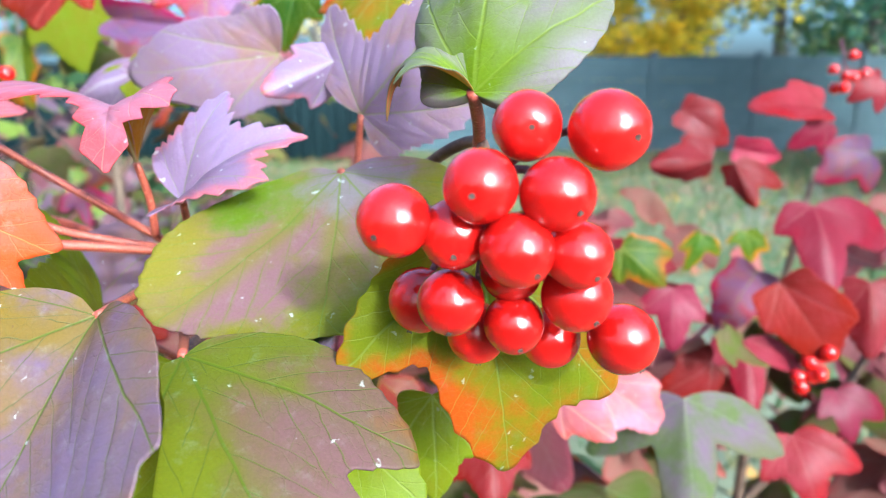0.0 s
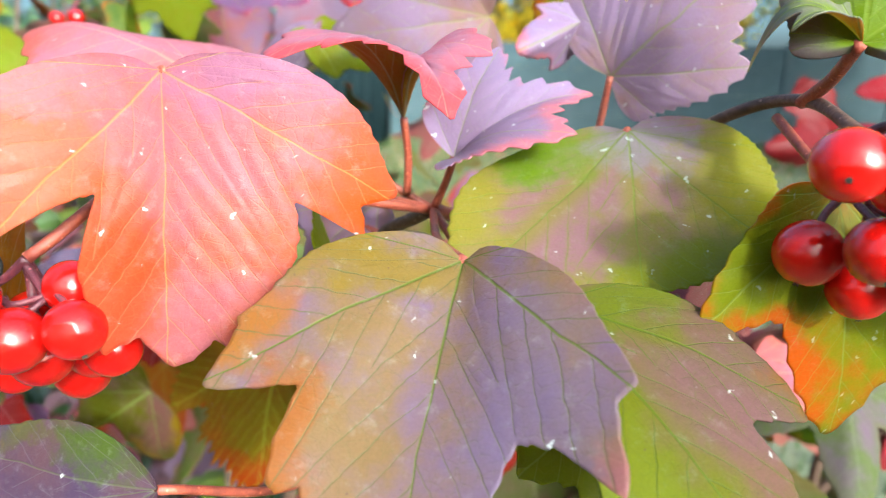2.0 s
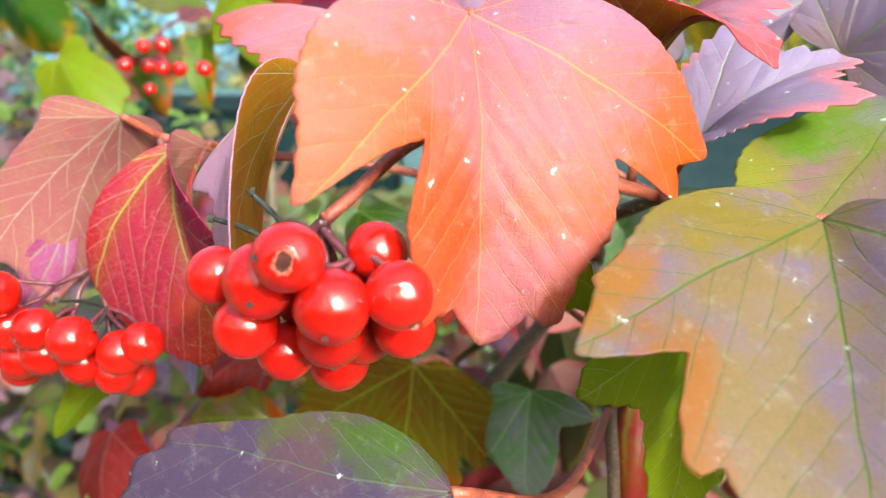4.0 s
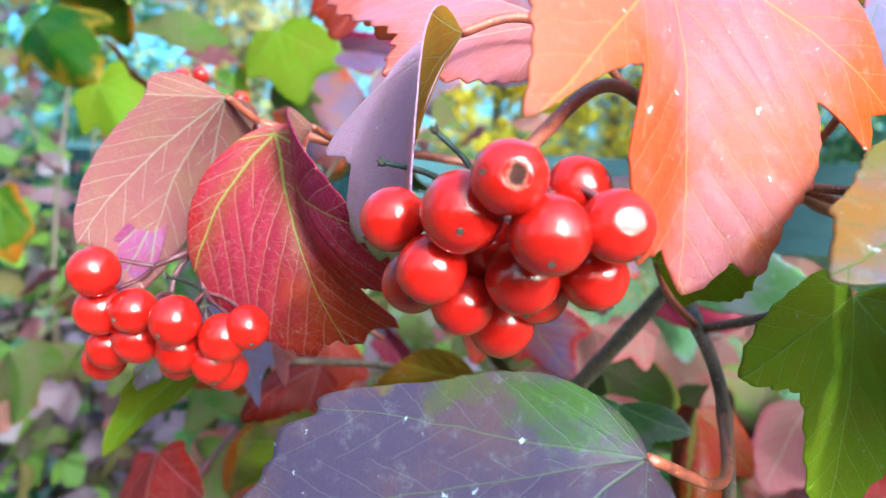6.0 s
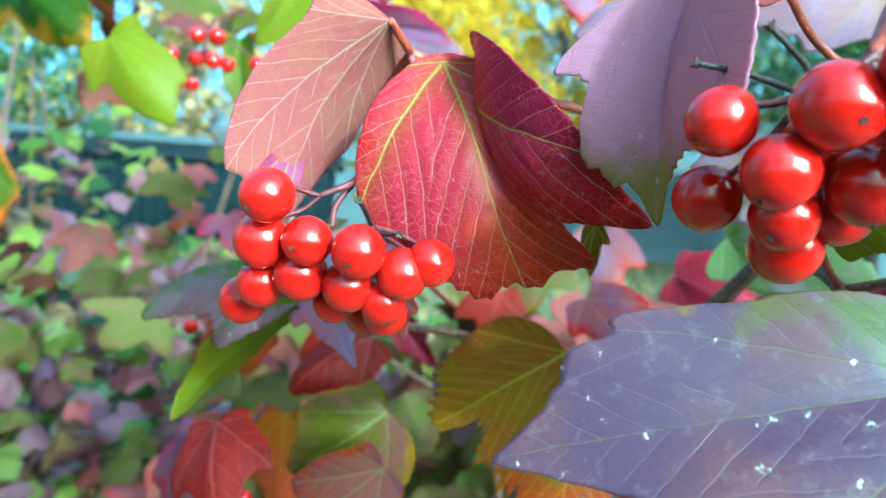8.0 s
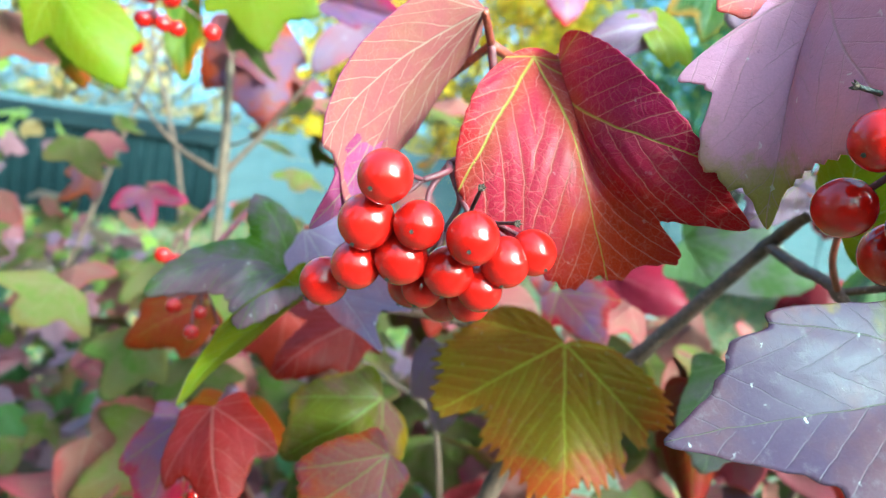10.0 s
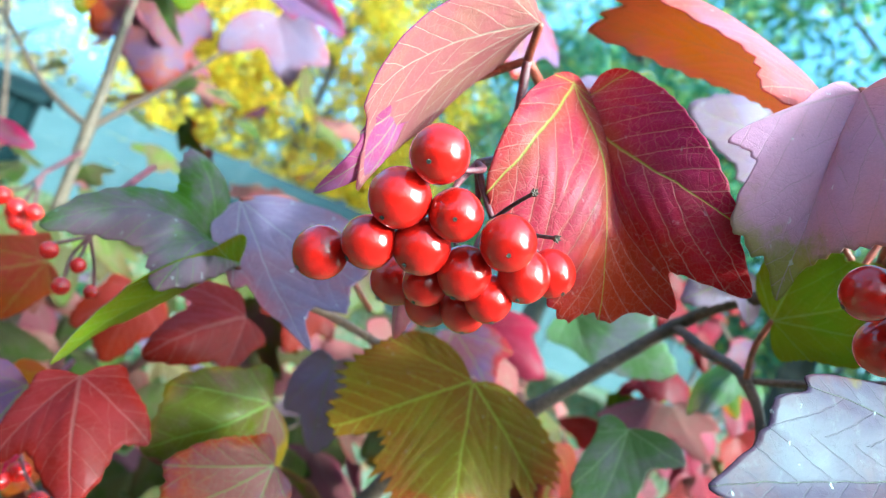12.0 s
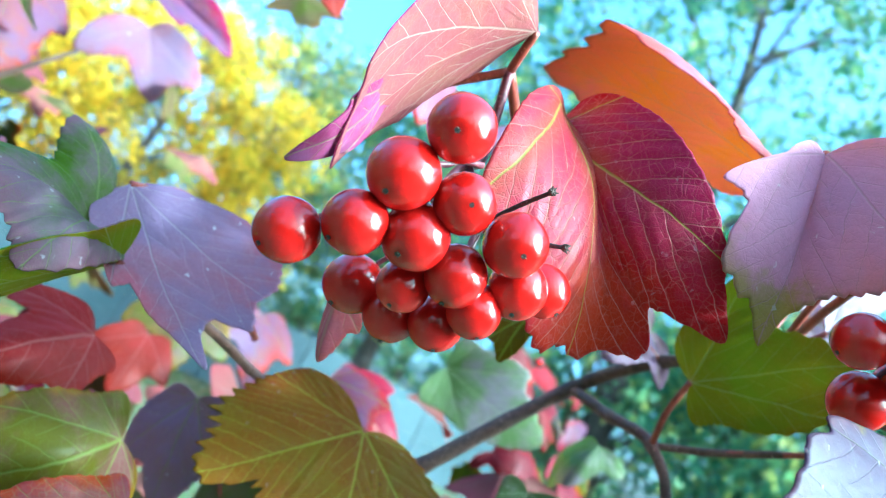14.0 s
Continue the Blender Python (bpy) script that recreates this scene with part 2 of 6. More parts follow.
def canopy_material(name, colours, thin=0.45):
    """Far foliage: each leaf takes one of a few colours by chance."""
    m = Nodes(name)
    r = m.add("ShaderNodeNewGeometry").outputs["Random Per Island"]
    ramp = m.add("ShaderNodeValToRGB")
    ramp.color_ramp.interpolation = "CONSTANT"
    els = ramp.color_ramp.elements
    while len(els) < len(colours):
        els.new(0.5)
    for i, c in enumerate(colours):
        els[i].position = i / len(colours)
        els[i].color = (*c, 1)
    m.put(ramp.inputs[0], r)
    col = ramp.outputs[0]
    b = m.principled(Base_Color=col, Roughness=0.5)
    tr = m.add("ShaderNodeBsdfTranslucent")
    m.put(tr.inputs[0], col)
    mx = m.add("ShaderNodeMixShader")
    mx.inputs[0].default_value = thin
    m.put(mx.inputs[1], b.outputs[0])
    m.put(mx.inputs[2], tr.outputs[0])
    return m.finish(mx.outputs[0])


MAUVE, PINK, ROSE, AMBER = (0.32, 0.12, 0.15), (0.64, 0.15, 0.17), (0.42, 0.035, 0.06), (0.50, 0.22, 0.02)
GREEN, LIME, OLIVE = (0.06, 0.105, 0.012), (0.125, 0.15, 0.010), (0.15, 0.12, 0.015)
RIB, RIB_PALE, RIB_PINK = (0.30, 0.32, 0.05), (0.50, 0.44, 0.24), (0.66, 0.30, 0.24)

M = {
    "lc": leaf_material("leaf_lilac_orange", (0.25, 0.172, 0.275), (0.30, 0.195, 0.115), (0.31, 0.19, 0.16), (0.15, 0.175, 0.02), 1.0, patch=0.52, margin_at=0.95, dust=0.8, spots=0.4, near_vein=0.40, vmix=0.9, vein2=(0.16, 0.15, 0.05), quilt=1.1, sheen=0.42, ribs=0.85, vein_width=1.0, zones=[(-15, 3, 17, 6, (0.29, 0.20, 0.04), 0.85), (-29, 14, 8, 7, (0.38, 0.165, 0.03), 0.85), (-19, 33, 5, 12, (0.37, 0.14, 0.05), 0.8), (14, 22, 9, 16, (0.25, 0.19, 0.29), 0.6), (28, 36, 6, 7, (0.44, 0.19, 0.21), 0.7)]),
    "lb": leaf_material("leaf_mauve_green", (0.215, 0.125, 0.105), (0.17, 0.165, 0.012), (0.22, 0.135, 0.04), (0.12, 0.155, 0.005), 2.0, patch=0.54, margin_at=0.92, dust=0.5, ribs=0.85, vmix=0.9, quilt=1.2, near_vein=0.7, spots=0.3, vein2=(0.12, 0.14, 0.012), zones=[(-11, 24, 8, 34, (0.195, 0.20, 0.003), 0.97), (8, 4, 16, 5, (0.165, 0.175, 0.006), 0.85), (30, 26, 7, 9, (0.29, 0.13, 0.04), 0.7), (14, 22, 10, 9, (0.215, 0.12, 0.135), 0.65), (4, 44, 10, 6, (0.17, 0.17, 0.012), 0.7)]),
    "lm": leaf_material("leaf_green_mauve", (0.342, 0.198, 0.216), (0.288, 0.252, 0.054), (0.306, 0.279, 0.036), (0.22, 0.25, 0.03), 3.0, patch=0.62, margin_at=0.86, dust=0.5, ribs=0.75, vmix=0.75, quilt=1.6, near_vein=0.65, spots=0.25, zones=[(-22, 4, 16, 7, (0.216, 0.288, 0.0036), 0.97), (-33, 18, 9, 14, (0.342, 0.297, 0.027), 0.85), (24, 8, 12, 20, (0.378, 0.342, 0.036), 0.85), (9, 32, 13, 9, (0.216, 0.234, 0.018), 0.85), (2, 2, 9, 7, (0.36, 0.306, 0.396), 0.6)]),
    "or": leaf_material("leaf_pink_orange", (0.55, 0.21, 0.235), (0.57, 0.205, 0.165), (0.602, 0.155, 0.0946), (0.60, 0.38, 0.10), 4.0, patch=0.58, margin_at=0.92, dust=0.8, ribs=0.8, quilt=2.4, vmix=0.5, net=0.45, vein2=(0.585, 0.258, 0.103), vein_width=0.9, zones=[(-9, 32, 9, 15, (0.66, 0.125, 0.022), 0.88), (-25, 16, 13, 15, (0.619, 0.206, 0.129), 0.7), (31, 16, 9, 9, (0.654, 0.146, 0.043), 0.85), (14, -2, 16, 7, (0.413, 0.215, 0.327), 0.8), (-20, 2, 12, 5, (0.482, 0.258, 0.31), 0.6)]),
    "pk": leaf_material("leaf_pink", (0.68, 0.29, 0.36), (0.70, 0.25, 0.26), (0.74, 0.22, 0.20), (0.74, 0.42, 0.30), 5.0, margin_at=0.74, dust=0.3),
    "pl": leaf_material("leaf_pink_lilac", (0.66, 0.24, 0.30), (0.46, 0.30, 0.40), PINK, RIB_PINK, 6.0, margin_at=0.72, dust=0.5),
    "li": leaf_material("leaf_lilac", (0.391, 0.281, 0.425), (0.357, 0.238, 0.357), (0.612, 0.238, 0.289), RIB, 7.0, margin_at=0.74, dust=0.7, thin=0.35, vmix=0.4, sheen=0.6, rough=0.36),
    "top": leaf_material("leaf_lime_lilac", (0.34, 0.28, 0.30), (0.24, 0.30, 0.01), (0.33, 0.28, 0.28), (0.30, 0.36, 0.03), 8.0, patch=0.62, margin_at=0.92, dust=0.35, near_vein=0.5, core=1.0, thin=0.5),
    "tl": leaf_material("leaf_lilac_pale", (0.36, 0.25, 0.36), (0.38, 0.23, 0.22), (0.38, 0.26, 0.34), RIB, 9.0, patch=0.56, dust=0.3, thin=0.35, vmix=0.5),
    "yb": leaf_material("leaf_yellow_orange", (0.24, 0.25, 0.008), (0.36, 0.19, 0.02), (0.54, 0.14, 0.018), RIB, 10.0, patch=0.56, margin_at=0.66, dust=0.25, thin=0.5, one_side=0.5),
    "ld": leaf_material("leaf_plum", (0.112, 0.074, 0.126), (0.162, 0.092, 0.112), (0.17, 0.10, 0.15), (0.19, 0.20, 0.09), 11.0, patch=0.52, margin_at=0.9, dust=0.9, spots=0.4, sheen=0.42, net=0.3, rough=0.42, vmix=0.5, quilt=0.8, vein_width=0.8, vein2=(0.23, 0.19, 0.22), zones=[(-8, 7, 4, 7, (0.114, 0.152, 0.0285), 0.85), (-14, 18, 3, 8, (0.15, 0.15, 0.05), 0.7), (-18, 27, 3, 8, (0.285, 0.209, 0.057), 0.7), (-20, 40, 6, 8, (0.19, 0.095, 0.104), 0.6)]),
    "lg": leaf_material("leaf_olive_red", (0.24, 0.165, 0.018), (0.235, 0.105, 0.033), (0.295, 0.0902, 0.0246), (0.44, 0.46, 0.03), 12.0, patch=0.52, margin_at=0.86, dust=0.12, spots=0.9, thin=0.5, sheen=0.25, vmix=0.85, net=0.5, ribs=0.75, quilt=1.3, vein_width=1.3, zones=[(4, 46, 30, 9, (0.377, 0.0738, 0.0246), 0.9), (-30, 24, 9, 9, (0.295, 0.107, 0.0246), 0.5)]),
    # first zone paints the sky's purple sheen into the colour of lobe b
    "rf": leaf_material("leaf_crimson", (0.42, 0.06, 0.095), (0.33, 0.15, 0.045), (0.42, 0.036, 0.05), (0.46, 0.46, 0.07), 13.0, patch=0.72, near_vein=0.40, dust=0.15, rough=0.42, ribs=0.95, thin=0.45, sheen=0.5, net=0.8, quilt=1.7, vein2=(0.60, 0.25, 0.20), vmix=0.75, vein_width=1.3, zones=[(20, 16, 11, 18, (0.34, 0.045, 0.125), 0.8), (-4, 40, 14, 8, (0.44, 0.09, 0.05), 0.7)]),
    "fo": leaf_material("leaf_rose_lilac", (0.46, 0.22, 0.42), (0.44, 0.12, 0.24), (0.40, 0.10, 0.22), RIB_PALE, 14.0, dust=0.2),
    "rp": leaf_material("leaf_mauve_pink", (0.76, 0.45, 0.62), (0.76, 0.42, 0.52), (0.70, 0.42, 0.48), (0.60, 0.36, 0.40), 15.0, patch=0.58, margin_at=0.90, dust=0.4, thin=0.5, net=0.5, ribs=0.7, sheen=0.25, spots=0.25, quilt=1.2, zones=[(2, 40, 13, 7, (0.42, 0.40, 0.10), 0.85), (-14, 36, 7, 6, (0.44, 0.34, 0.14), 0.6)]),
    "lv": leaf_material("leaf_lavender", (0.37, 0.27, 0.39), (0.40, 0.23, 0.30), (0.48, 0.20, 0.25), (0.56, 0.46, 0.48), 27.0, margin_at=0.80, dust=0.7, vmix=0.55, quilt=1.4),
    "pg": leaf_material("leaf_pale_green", (0.255, 0.315, 0.165), (0.39, 0.33, 0.405), (0.345, 0.3, 0.33), (0.52, 0.58, 0.34), 28.0, patch=0.58, margin_at=0.86, dust=0.3, thin=0.5),
    "dg": leaf_material("leaf_dull_green", (0.17, 0.19, 0.09), (0.24, 0.17, 0.22), (0.20, 0.18, 0.12), (0.26, 0.27, 0.14), 29.0, patch=0.50, dust=0.0, sheen=0.1, rough=0.7),
    "gb": leaf_material("leaf_lime", (0.30, 0.33, 0.006), (0.30, 0.28, 0.012), (0.30, 0.31, 0.006), (0.40, 0.43, 0.07), 16.0, dust=0.12, thin=0.55, ribs=0.8),
    "gl": leaf_material("leaf_green_lilac", (0.13, 0.18, 0.025), (0.27, 0.19, 0.23), (0.27, 0.16, 0.19), (0.26, 0.32, 0.08), 17.0, patch=0.50, margin_at=0.82, dust=0.3, thin=0.5, ribs=0.8, quilt=1.4),
    "under": leaf_material("leaf_underside", (0.38, 0.15, 0.07), (0.42, 0.22, 0.06), AMBER, RIB_PALE, 18.0, dust=0.0, rough=0.6, sheen=0.25, near_vein=0.3),
    "under_orange": leaf_material("leaf_underside_orange", (0.84, 0.36, 0.20), (0.84, 0.46, 0.12), (0.86, 0.34, 0.22), (0.50, 0.38, 0.08), 26.0, dust=0.0, rough=0.6, sheen=0.2, thin=0.6, vmix=0.9, net=0.8, ribs=0.9, near_vein=0.5),
    "under_pink": leaf_material("leaf_underside_pink", (0.58, 0.235, 0.245), (0.57, 0.29, 0.235), (0.54, 0.225, 0.235), (0.84, 0.66, 0.50), 19.0, dust=0.0, rough=0.6, sheen=0.2, near_vein=0.2, ribs=0.9, thin=0.55, vmix=0.62, net=0.4, quilt=1.4),
    "under_dull": leaf_material("leaf_underside_dull", (0.17, 0.19, 0.06), (0.22, 0.17, 0.10), (0.20, 0.15, 0.07), (0.30, 0.30, 0.14), 31.0, dust=0.0, rough=0.65, sheen=0.15, thin=0.5, vary=0.04),
    "under_rose": leaf_material("leaf_underside_rose", (0.38, 0.14, 0.14), (0.35, 0.17, 0.15), (0.40, 0.11, 0.12), (0.58, 0.40, 0.32), 30.0, dust=0.0, rough=0.6, sheen=0.2, thin=0.5, vary=0.04),
    "under_green": leaf_material("leaf_underside_green", (0.34, 0.40, 0.05), (0.38, 0.36, 0.06), (0.40, 0.34, 0.06), (0.56, 0.56, 0.22), 20.0, dust=0.0, rough=0.6, sheen=0.25, thin=0.58),
    "bg_red": leaf_material("far_leaf_red", (0.302, 0.0567, 0.0718), (0.234, 0.034, 0.0416), (0.272, 0.0227, 0.034), (0.40, 0.12, 0.11), 21.0, dust=0.0, vary=0.03),
    "bg_mauve": leaf_material("far_leaf_mauve", (0.25, 0.14, 0.25), MAUVE, ROSE, RIB, 22.0, dust=0.0, vary=0.08),
    "bg_green": leaf_material("far_leaf_green", LIME, GREEN, AMBER, RIB, 23.0, dust=0.0, vary=0.05),
    "bg_orange": leaf_material("far_leaf_orange", (0.323, 0.0772, 0.0527), (0.295, 0.105, 0.0351), (0.351, 0.0842, 0.0246), RIB, 24.0, dust=0.0, vary=0.05),
    "bg_olive": leaf_material("far_leaf_olive", OLIVE, (0.24, 0.10, 0.11), (0.34, 0.17, 0.03), RIB, 25.0, dust=0.0, vary=0.06),
    "berry": berry_material("berry_red", (0.30, 0.0004, 0.0002), (0.52, 0.0010, 0.0004)),
    "calyx": plain_material("calyx_dry", (0.02, 0.012, 0.01), (0.09, 0.05, 0.03), 2500.0, 0.8, 0.5, 0.0003),
    "scar": plain_material("torn_flesh", (0.006, 0.003, 0.003), (0.06, 0.012, 0.008), 12.0, 0.6, 0.6, 0.0003, 0.0, 0.1),
    "dry_skin": plain_material("dry_skin", (0.16, 0.012, 0.010), (0.34, 0.09, 0.06), 14.0, 0.7, 0.6, 0.0003, 0.0, 0.1),
    "stalk": bark_material("stalk_wine", (0.07, 0.012, 0.022), (0.15, 0.028, 0.035), 1400.0, 0.42),
    "petiole": bark_material("petiole_red", (0.22, 0.035, 0.025), (0.34, 0.075, 0.035), 1400.0, 0.4),
    "twig": bark_material("twig_brown", (0.09, 0.038, 0.025), (0.18, 0.09, 0.06), 1100.0, 0.6),
    "tan": bark_material("stem_tan", (0.07, 0.038, 0.024), (0.17, 0.10, 0.06), 700.0, 0.7),
    "branch": bark_material("branch_brown", (0.062, 0.030, 0.020), (0.145, 0.078, 0.050), 900.0, 0.7),
    "dead": bark_material("dead_twig", (0.012, 0.010, 0.010), (0.05, 0.04, 0.035), 1500.0, 0.6),
    "tree_bark": bark_material("tree_bark", (0.05, 0.04, 0.03), (0.14, 0.11, 0.09), 9.0, 0.9),
}


# ---------------------------------------------------------------- helpers
def part(name, me, material, parent=None, label=""):
    """One mesh object, under a thing or a part."""
    if isinstance(me, bmesh.types.BMesh):
        bm, me = me, bpy.data.meshes.new(name)
        bm.to_mesh(me)
        bm.free()
        for pl in me.polygons:
            pl.use_smooth = True
    if material is not None and not me.materials:
        me.materials.append(material)
    ob = new(name, me)
    if parent is not None:
        ob.parent = parent
        if parent.parent is None:
            ob.matrix_parent_inverse = parent.matrix_basis.inverted()
    return tagged(ob, label)


def grid_mesh(name, verts, faces, smooth=True):
    me = bpy.data.meshes.new(name)
    me.from_pydata(verts, [], faces)
    if smooth:
        me.polygons.foreach_set("use_smooth", [True] * len(me.polygons))
    me.update()
    return me


def spline(points, per=8):
    """Catmull-Rom through the points."""
    pts = [np.array(p, float) for p in points]
    pts = [2 * pts[0] - pts[1]] + pts + [2 * pts[-1] - pts[-2]]
    out = []
    for i in range(1, len(pts) - 2):
        a, b, c, d = pts[i - 1:i + 3]
        for k in range(per):
            u = k / per
            out.append(0.5 * (2 * b + (c - a) * u + (2 * a - 5 * b + 4 * c - d) * u * u + (3 * b - 3 * c + d - a) * u ** 3))
    out.append(pts[-2])
    return np.array(out)


def tube(points, r0, r1, sides=10, per=8, knots=0.0, seed=0, swell=None):
    """Mesh data of a tapering round stem along a smooth line, with swollen nodes."""
    line = spline(points, per)
    n = len(line)
    rng = np.random.default_rng(seed)
    tang = np.gradient(line, axis=0)
    tang /= np.linalg.norm(tang, axis=1)[:, None]
    up = np.cross(tang[0], (0.31, 0.55, 0.77))
    up /= np.linalg.norm(up)
    verts, faces = [], []
    for i in range(n):
        up = up - tang[i] * np.dot(up, tang[i])
        up /= np.linalg.norm(up)
        side = np.cross(tang[i], up)
        u = i / (n - 1)
        r = r0 + (r1 - r0) * u
        r *= 1 + knots * (rng.random() - 0.4)
        if swell and i % per == 0:
            r *= 1 + swell
        for k in range(sides):
            a = 2 * math.pi * k / sides
            verts.append(line[i] + r * (math.cos(a) * up + math.sin(a) * side))
    for i in range(n - 1):
        for k in range(sides):
            k2 = (k + 1) % sides
            faces.append((i * sides + k, i * sides + k2, (i + 1) * sides + k2, (i + 1) * sides + k))
    faces.append(tuple(reversed(range(sides))))
    faces.append(tuple(range((n - 1) * sides, n * sides)))
    return [tuple(v) for v in verts], faces


def stem(name, points, r0, r1, material, parent, label="", **kw):
    v, f = tube(points, r0, r1, **kw)
    return part(name, grid_mesh(name, v, f), M[material], parent, label)


def unit(v):
    return v / np.linalg.norm(v)


def leaf_mesh(name, base, tip, a, b, broad=0.62, power=1.3, teeth=0.055, count=26, sag=0.04, sag2=0.0, wave=0.010, curl=0.0, relief=0.00010, na=150, nr=36, back=2.1, seed=0, thick=0.00028, basal=0.30, hump=0.0, droop=0.0, edge=None, fold=0.25, star=None):
    """A three-lobed toothed leaf blade: base, middle tip, and the tips of the lobes a and b (its upper face is on the side of a x tip).
    sag: bow of the blade out of the plane along its length; hump: swelling near the base; droop: fall of both sides; curl: droop of the rim;
    wave: ripples, as a share of its length; edge: the outline's knots as (degrees from the midrib, share of the length), in place of lobes;
    star: where the main veins part, as shares of the length across and along, and the degrees of the three veins."""
    base, tip, a, b = (np.array(p, float) for p in (base, tip, a, b))
    lt, la, lb = (np.linalg.norm(p - base) for p in (tip, a, b))
    et, ea, eb = unit(tip - base), unit(a - base), unit(b - base)
    al_a, al_b = math.acos(np.clip(et @ ea, -1, 1)), math.acos(np.clip(et @ eb, -1, 1))
    sb, sa = unit(eb - (eb @ et) * et), -unit(ea - (ea @ et) * et)
    rng = np.random.default_rng(seed + 5)
    ph = rng.random(6) * 6.28
    lo, hi = (radians(edge[0][0]), radians(edge[-1][0])) if edge else (-back, back)
    th = np.linspace(lo, hi, na)

    def lobe(c, length, w, sharp):
        return length * np.exp(-(np.abs(th - c) / w) ** sharp)

    R = (lobe(0, lt, broad, power) ** 5 + lobe(-al_a, la, broad, power) ** 5 + lobe(al_b, lb, broad, power) ** 5 + (basal * lt) ** 5) ** 0.2
    if edge:
        fine = np.interp(th, [radians(d) for d, _ in edge], [f for _, f in edge])
        R = lt * np.convolve(np.pad(fine, 2, "edge"), (0.08, 0.22, 0.40, 0.22, 0.08), "valid")
    for lim, sgn in () if edge else ((-lo, -1), (hi, 1)):
        R = R * (1 - 0.85 * np.clip((th * sgn - lim + 0.55) / 0.55, 0, 1) ** 2.5)
    tw = (np.abs(th) * count / 3.0 + ph[0]) % 1.0
    amp = teeth * np.clip(np.minimum.reduce([np.abs(th), np.abs(th + al_a), np.abs(th - al_b)]) * 6, 0.25, 1) * np.clip((1.9 - np.abs(th)) * 2, 0, 1)
    R = R * (1 + amp * (np.where(tw < 0.7, tw / 0.7, (1 - tw) / 0.3) - 0.5) + 0.02 * np.sin(th * 5 + ph[1]))
    rr = np.linspace(0, 1, nr + 1) ** 0.85
    rr[0] = 0.012
    k = np.clip((th + fold) / (2 * fold), 0, 1)
    k = (k * k * (3 - 2 * k))[:, None]
    S = sa * (1 - k) + sb * k
    S /= np.linalg.norm(S, axis=1)[:, None]
    E = np.cos(th)[:, None] * et + np.sin(th)[:, None] * S
    N = np.cross(et, S)
    N /= np.linalg.norm(N, axis=1)[:, None]
    r = rr[None, :] * R[:, None]
    X, Y = r * np.sin(th)[:, None], r * np.cos(th)[:, None]
    # sector of each direction and its vein coordinates, millimetres
    cents = np.array([-al_a, 0.0, al_b])
    extra = np.array([-al_a - 0.75, al_b + 0.75])
    cent = np.concatenate([cents, extra])

    def veins(theta, rad, sec):
        d = theta - cent[sec]
        return rad * np.sin(d) * 1000 * np.where(sec > 2, 2.2, 1.0), rad * np.cos(d) * 1000

    VT, VR = np.broadcast_to(th[:, None], r.shape), r
    if star:
        VT, VR = np.arctan2(X - star[0] * lt, Y - star[1] * lt), np.hypot(X - star[0] * lt, Y - star[1] * lt)
        cent = np.radians([star[2], star[3], star[4], star[2] - 43, star[4] + 43])
    sec = np.argmin(np.abs(VT[:, :, None] - cent), axis=2)
    p, q = veins(VT, VR, sec)
    p = p / np.where(sec > 2, 2.2, 1.0)
    apv = np.abs(p)
    phase = ((q - 1.25 * apv - 0.012 * apv ** 2) / PITCH + 0.37 * (p > 0)) % 1.0
    ridge = -np.exp(-(apv / 1.3) ** 2) * 1.6 - 0.9 * np.cos((phase - 0.5) * 2 * math.pi) * np.clip(apv / 4, 0, 1)
    u = r / lt
    z = sag * lt * 4 * u * (1 - u) + sag2 * lt * u * u + hump * lt * 3 * u * np.exp(-u / 0.22) - droop * lt * (u * np.sin(th)[:, None]) ** 2
    z = z + wave * lt * u * (np.sin(th * 3.1 + ph[2])[:, None] + 0.7 * np.sin(9 * u + (th * 4)[:, None] + ph[3]) + 0.6 * np.sin((th * 9)[:, None] + ph[4]) * rr[None, :] ** 2)
    z = z - curl * lt * rr[None, :] ** 3 * (1 - 0.6 * np.exp(-(np.abs(th) / 0.3) ** 2))[:, None]
    z = z + relief * ridge * np.clip(rr * 4, 0, 1)[None, :] * np.clip((1 - rr) * 6, 0.15, 1)[None, :]
    P = base + r[:, :, None] * E[:, None, :] + z[:, :, None] * N[:, None, :]
    Q = P - thick * N[:, None, :]
    nv = na * (nr + 1)
    verts = np.concatenate([P.reshape(-1, 3), Q.reshape(-1, 3)])
    i, j = np.meshgrid(np.arange(na - 1), np.arange(nr), indexing="ij")
    v0 = (i * (nr + 1) + j).ravel()
    v1, v2, v3 = v0 + 1, v0 + nr + 2, v0 + nr + 1
    top = np.stack([v0, v1, v2, v3], 1)
    low = np.stack([v3, v2, v1, v0], 1) + nv
    ring = np.arange(na - 1) * (nr + 1) + nr
    wall = np.stack([ring, ring + nv, ring + nr + 1 + nv, ring + nr + 1], 1)
    ends = []
    for c in (0, na - 1):
        s = c * (nr + 1) + np.arange(nr)
        w = np.stack([s, s + 1, s + 1 + nv, s + nv], 1)
        ends.append(w if c else w[:, ::-1])
    faces = np.concatenate([top, low, wall, *ends])
    me = bpy.data.meshes.new(name)
    me.vertices.add(len(verts))
    me.vertices.foreach_set("co", verts.ravel())
    me.loops.add(faces.size)
    me.loops.foreach_set("vertex_index", faces.ravel())
    me.polygons.add(len(faces))
    me.polygons.foreach_set("loop_start", np.arange(len(faces)) * 4)
    me.polygons.foreach_set("loop_total", np.full(len(faces), 4))
    me.polygons.foreach_set("use_smooth", np.ones(len(faces), bool))
    mats = np.zeros(len(faces), np.int32)
    mats[len(top):len(top) + len(low)] = 1
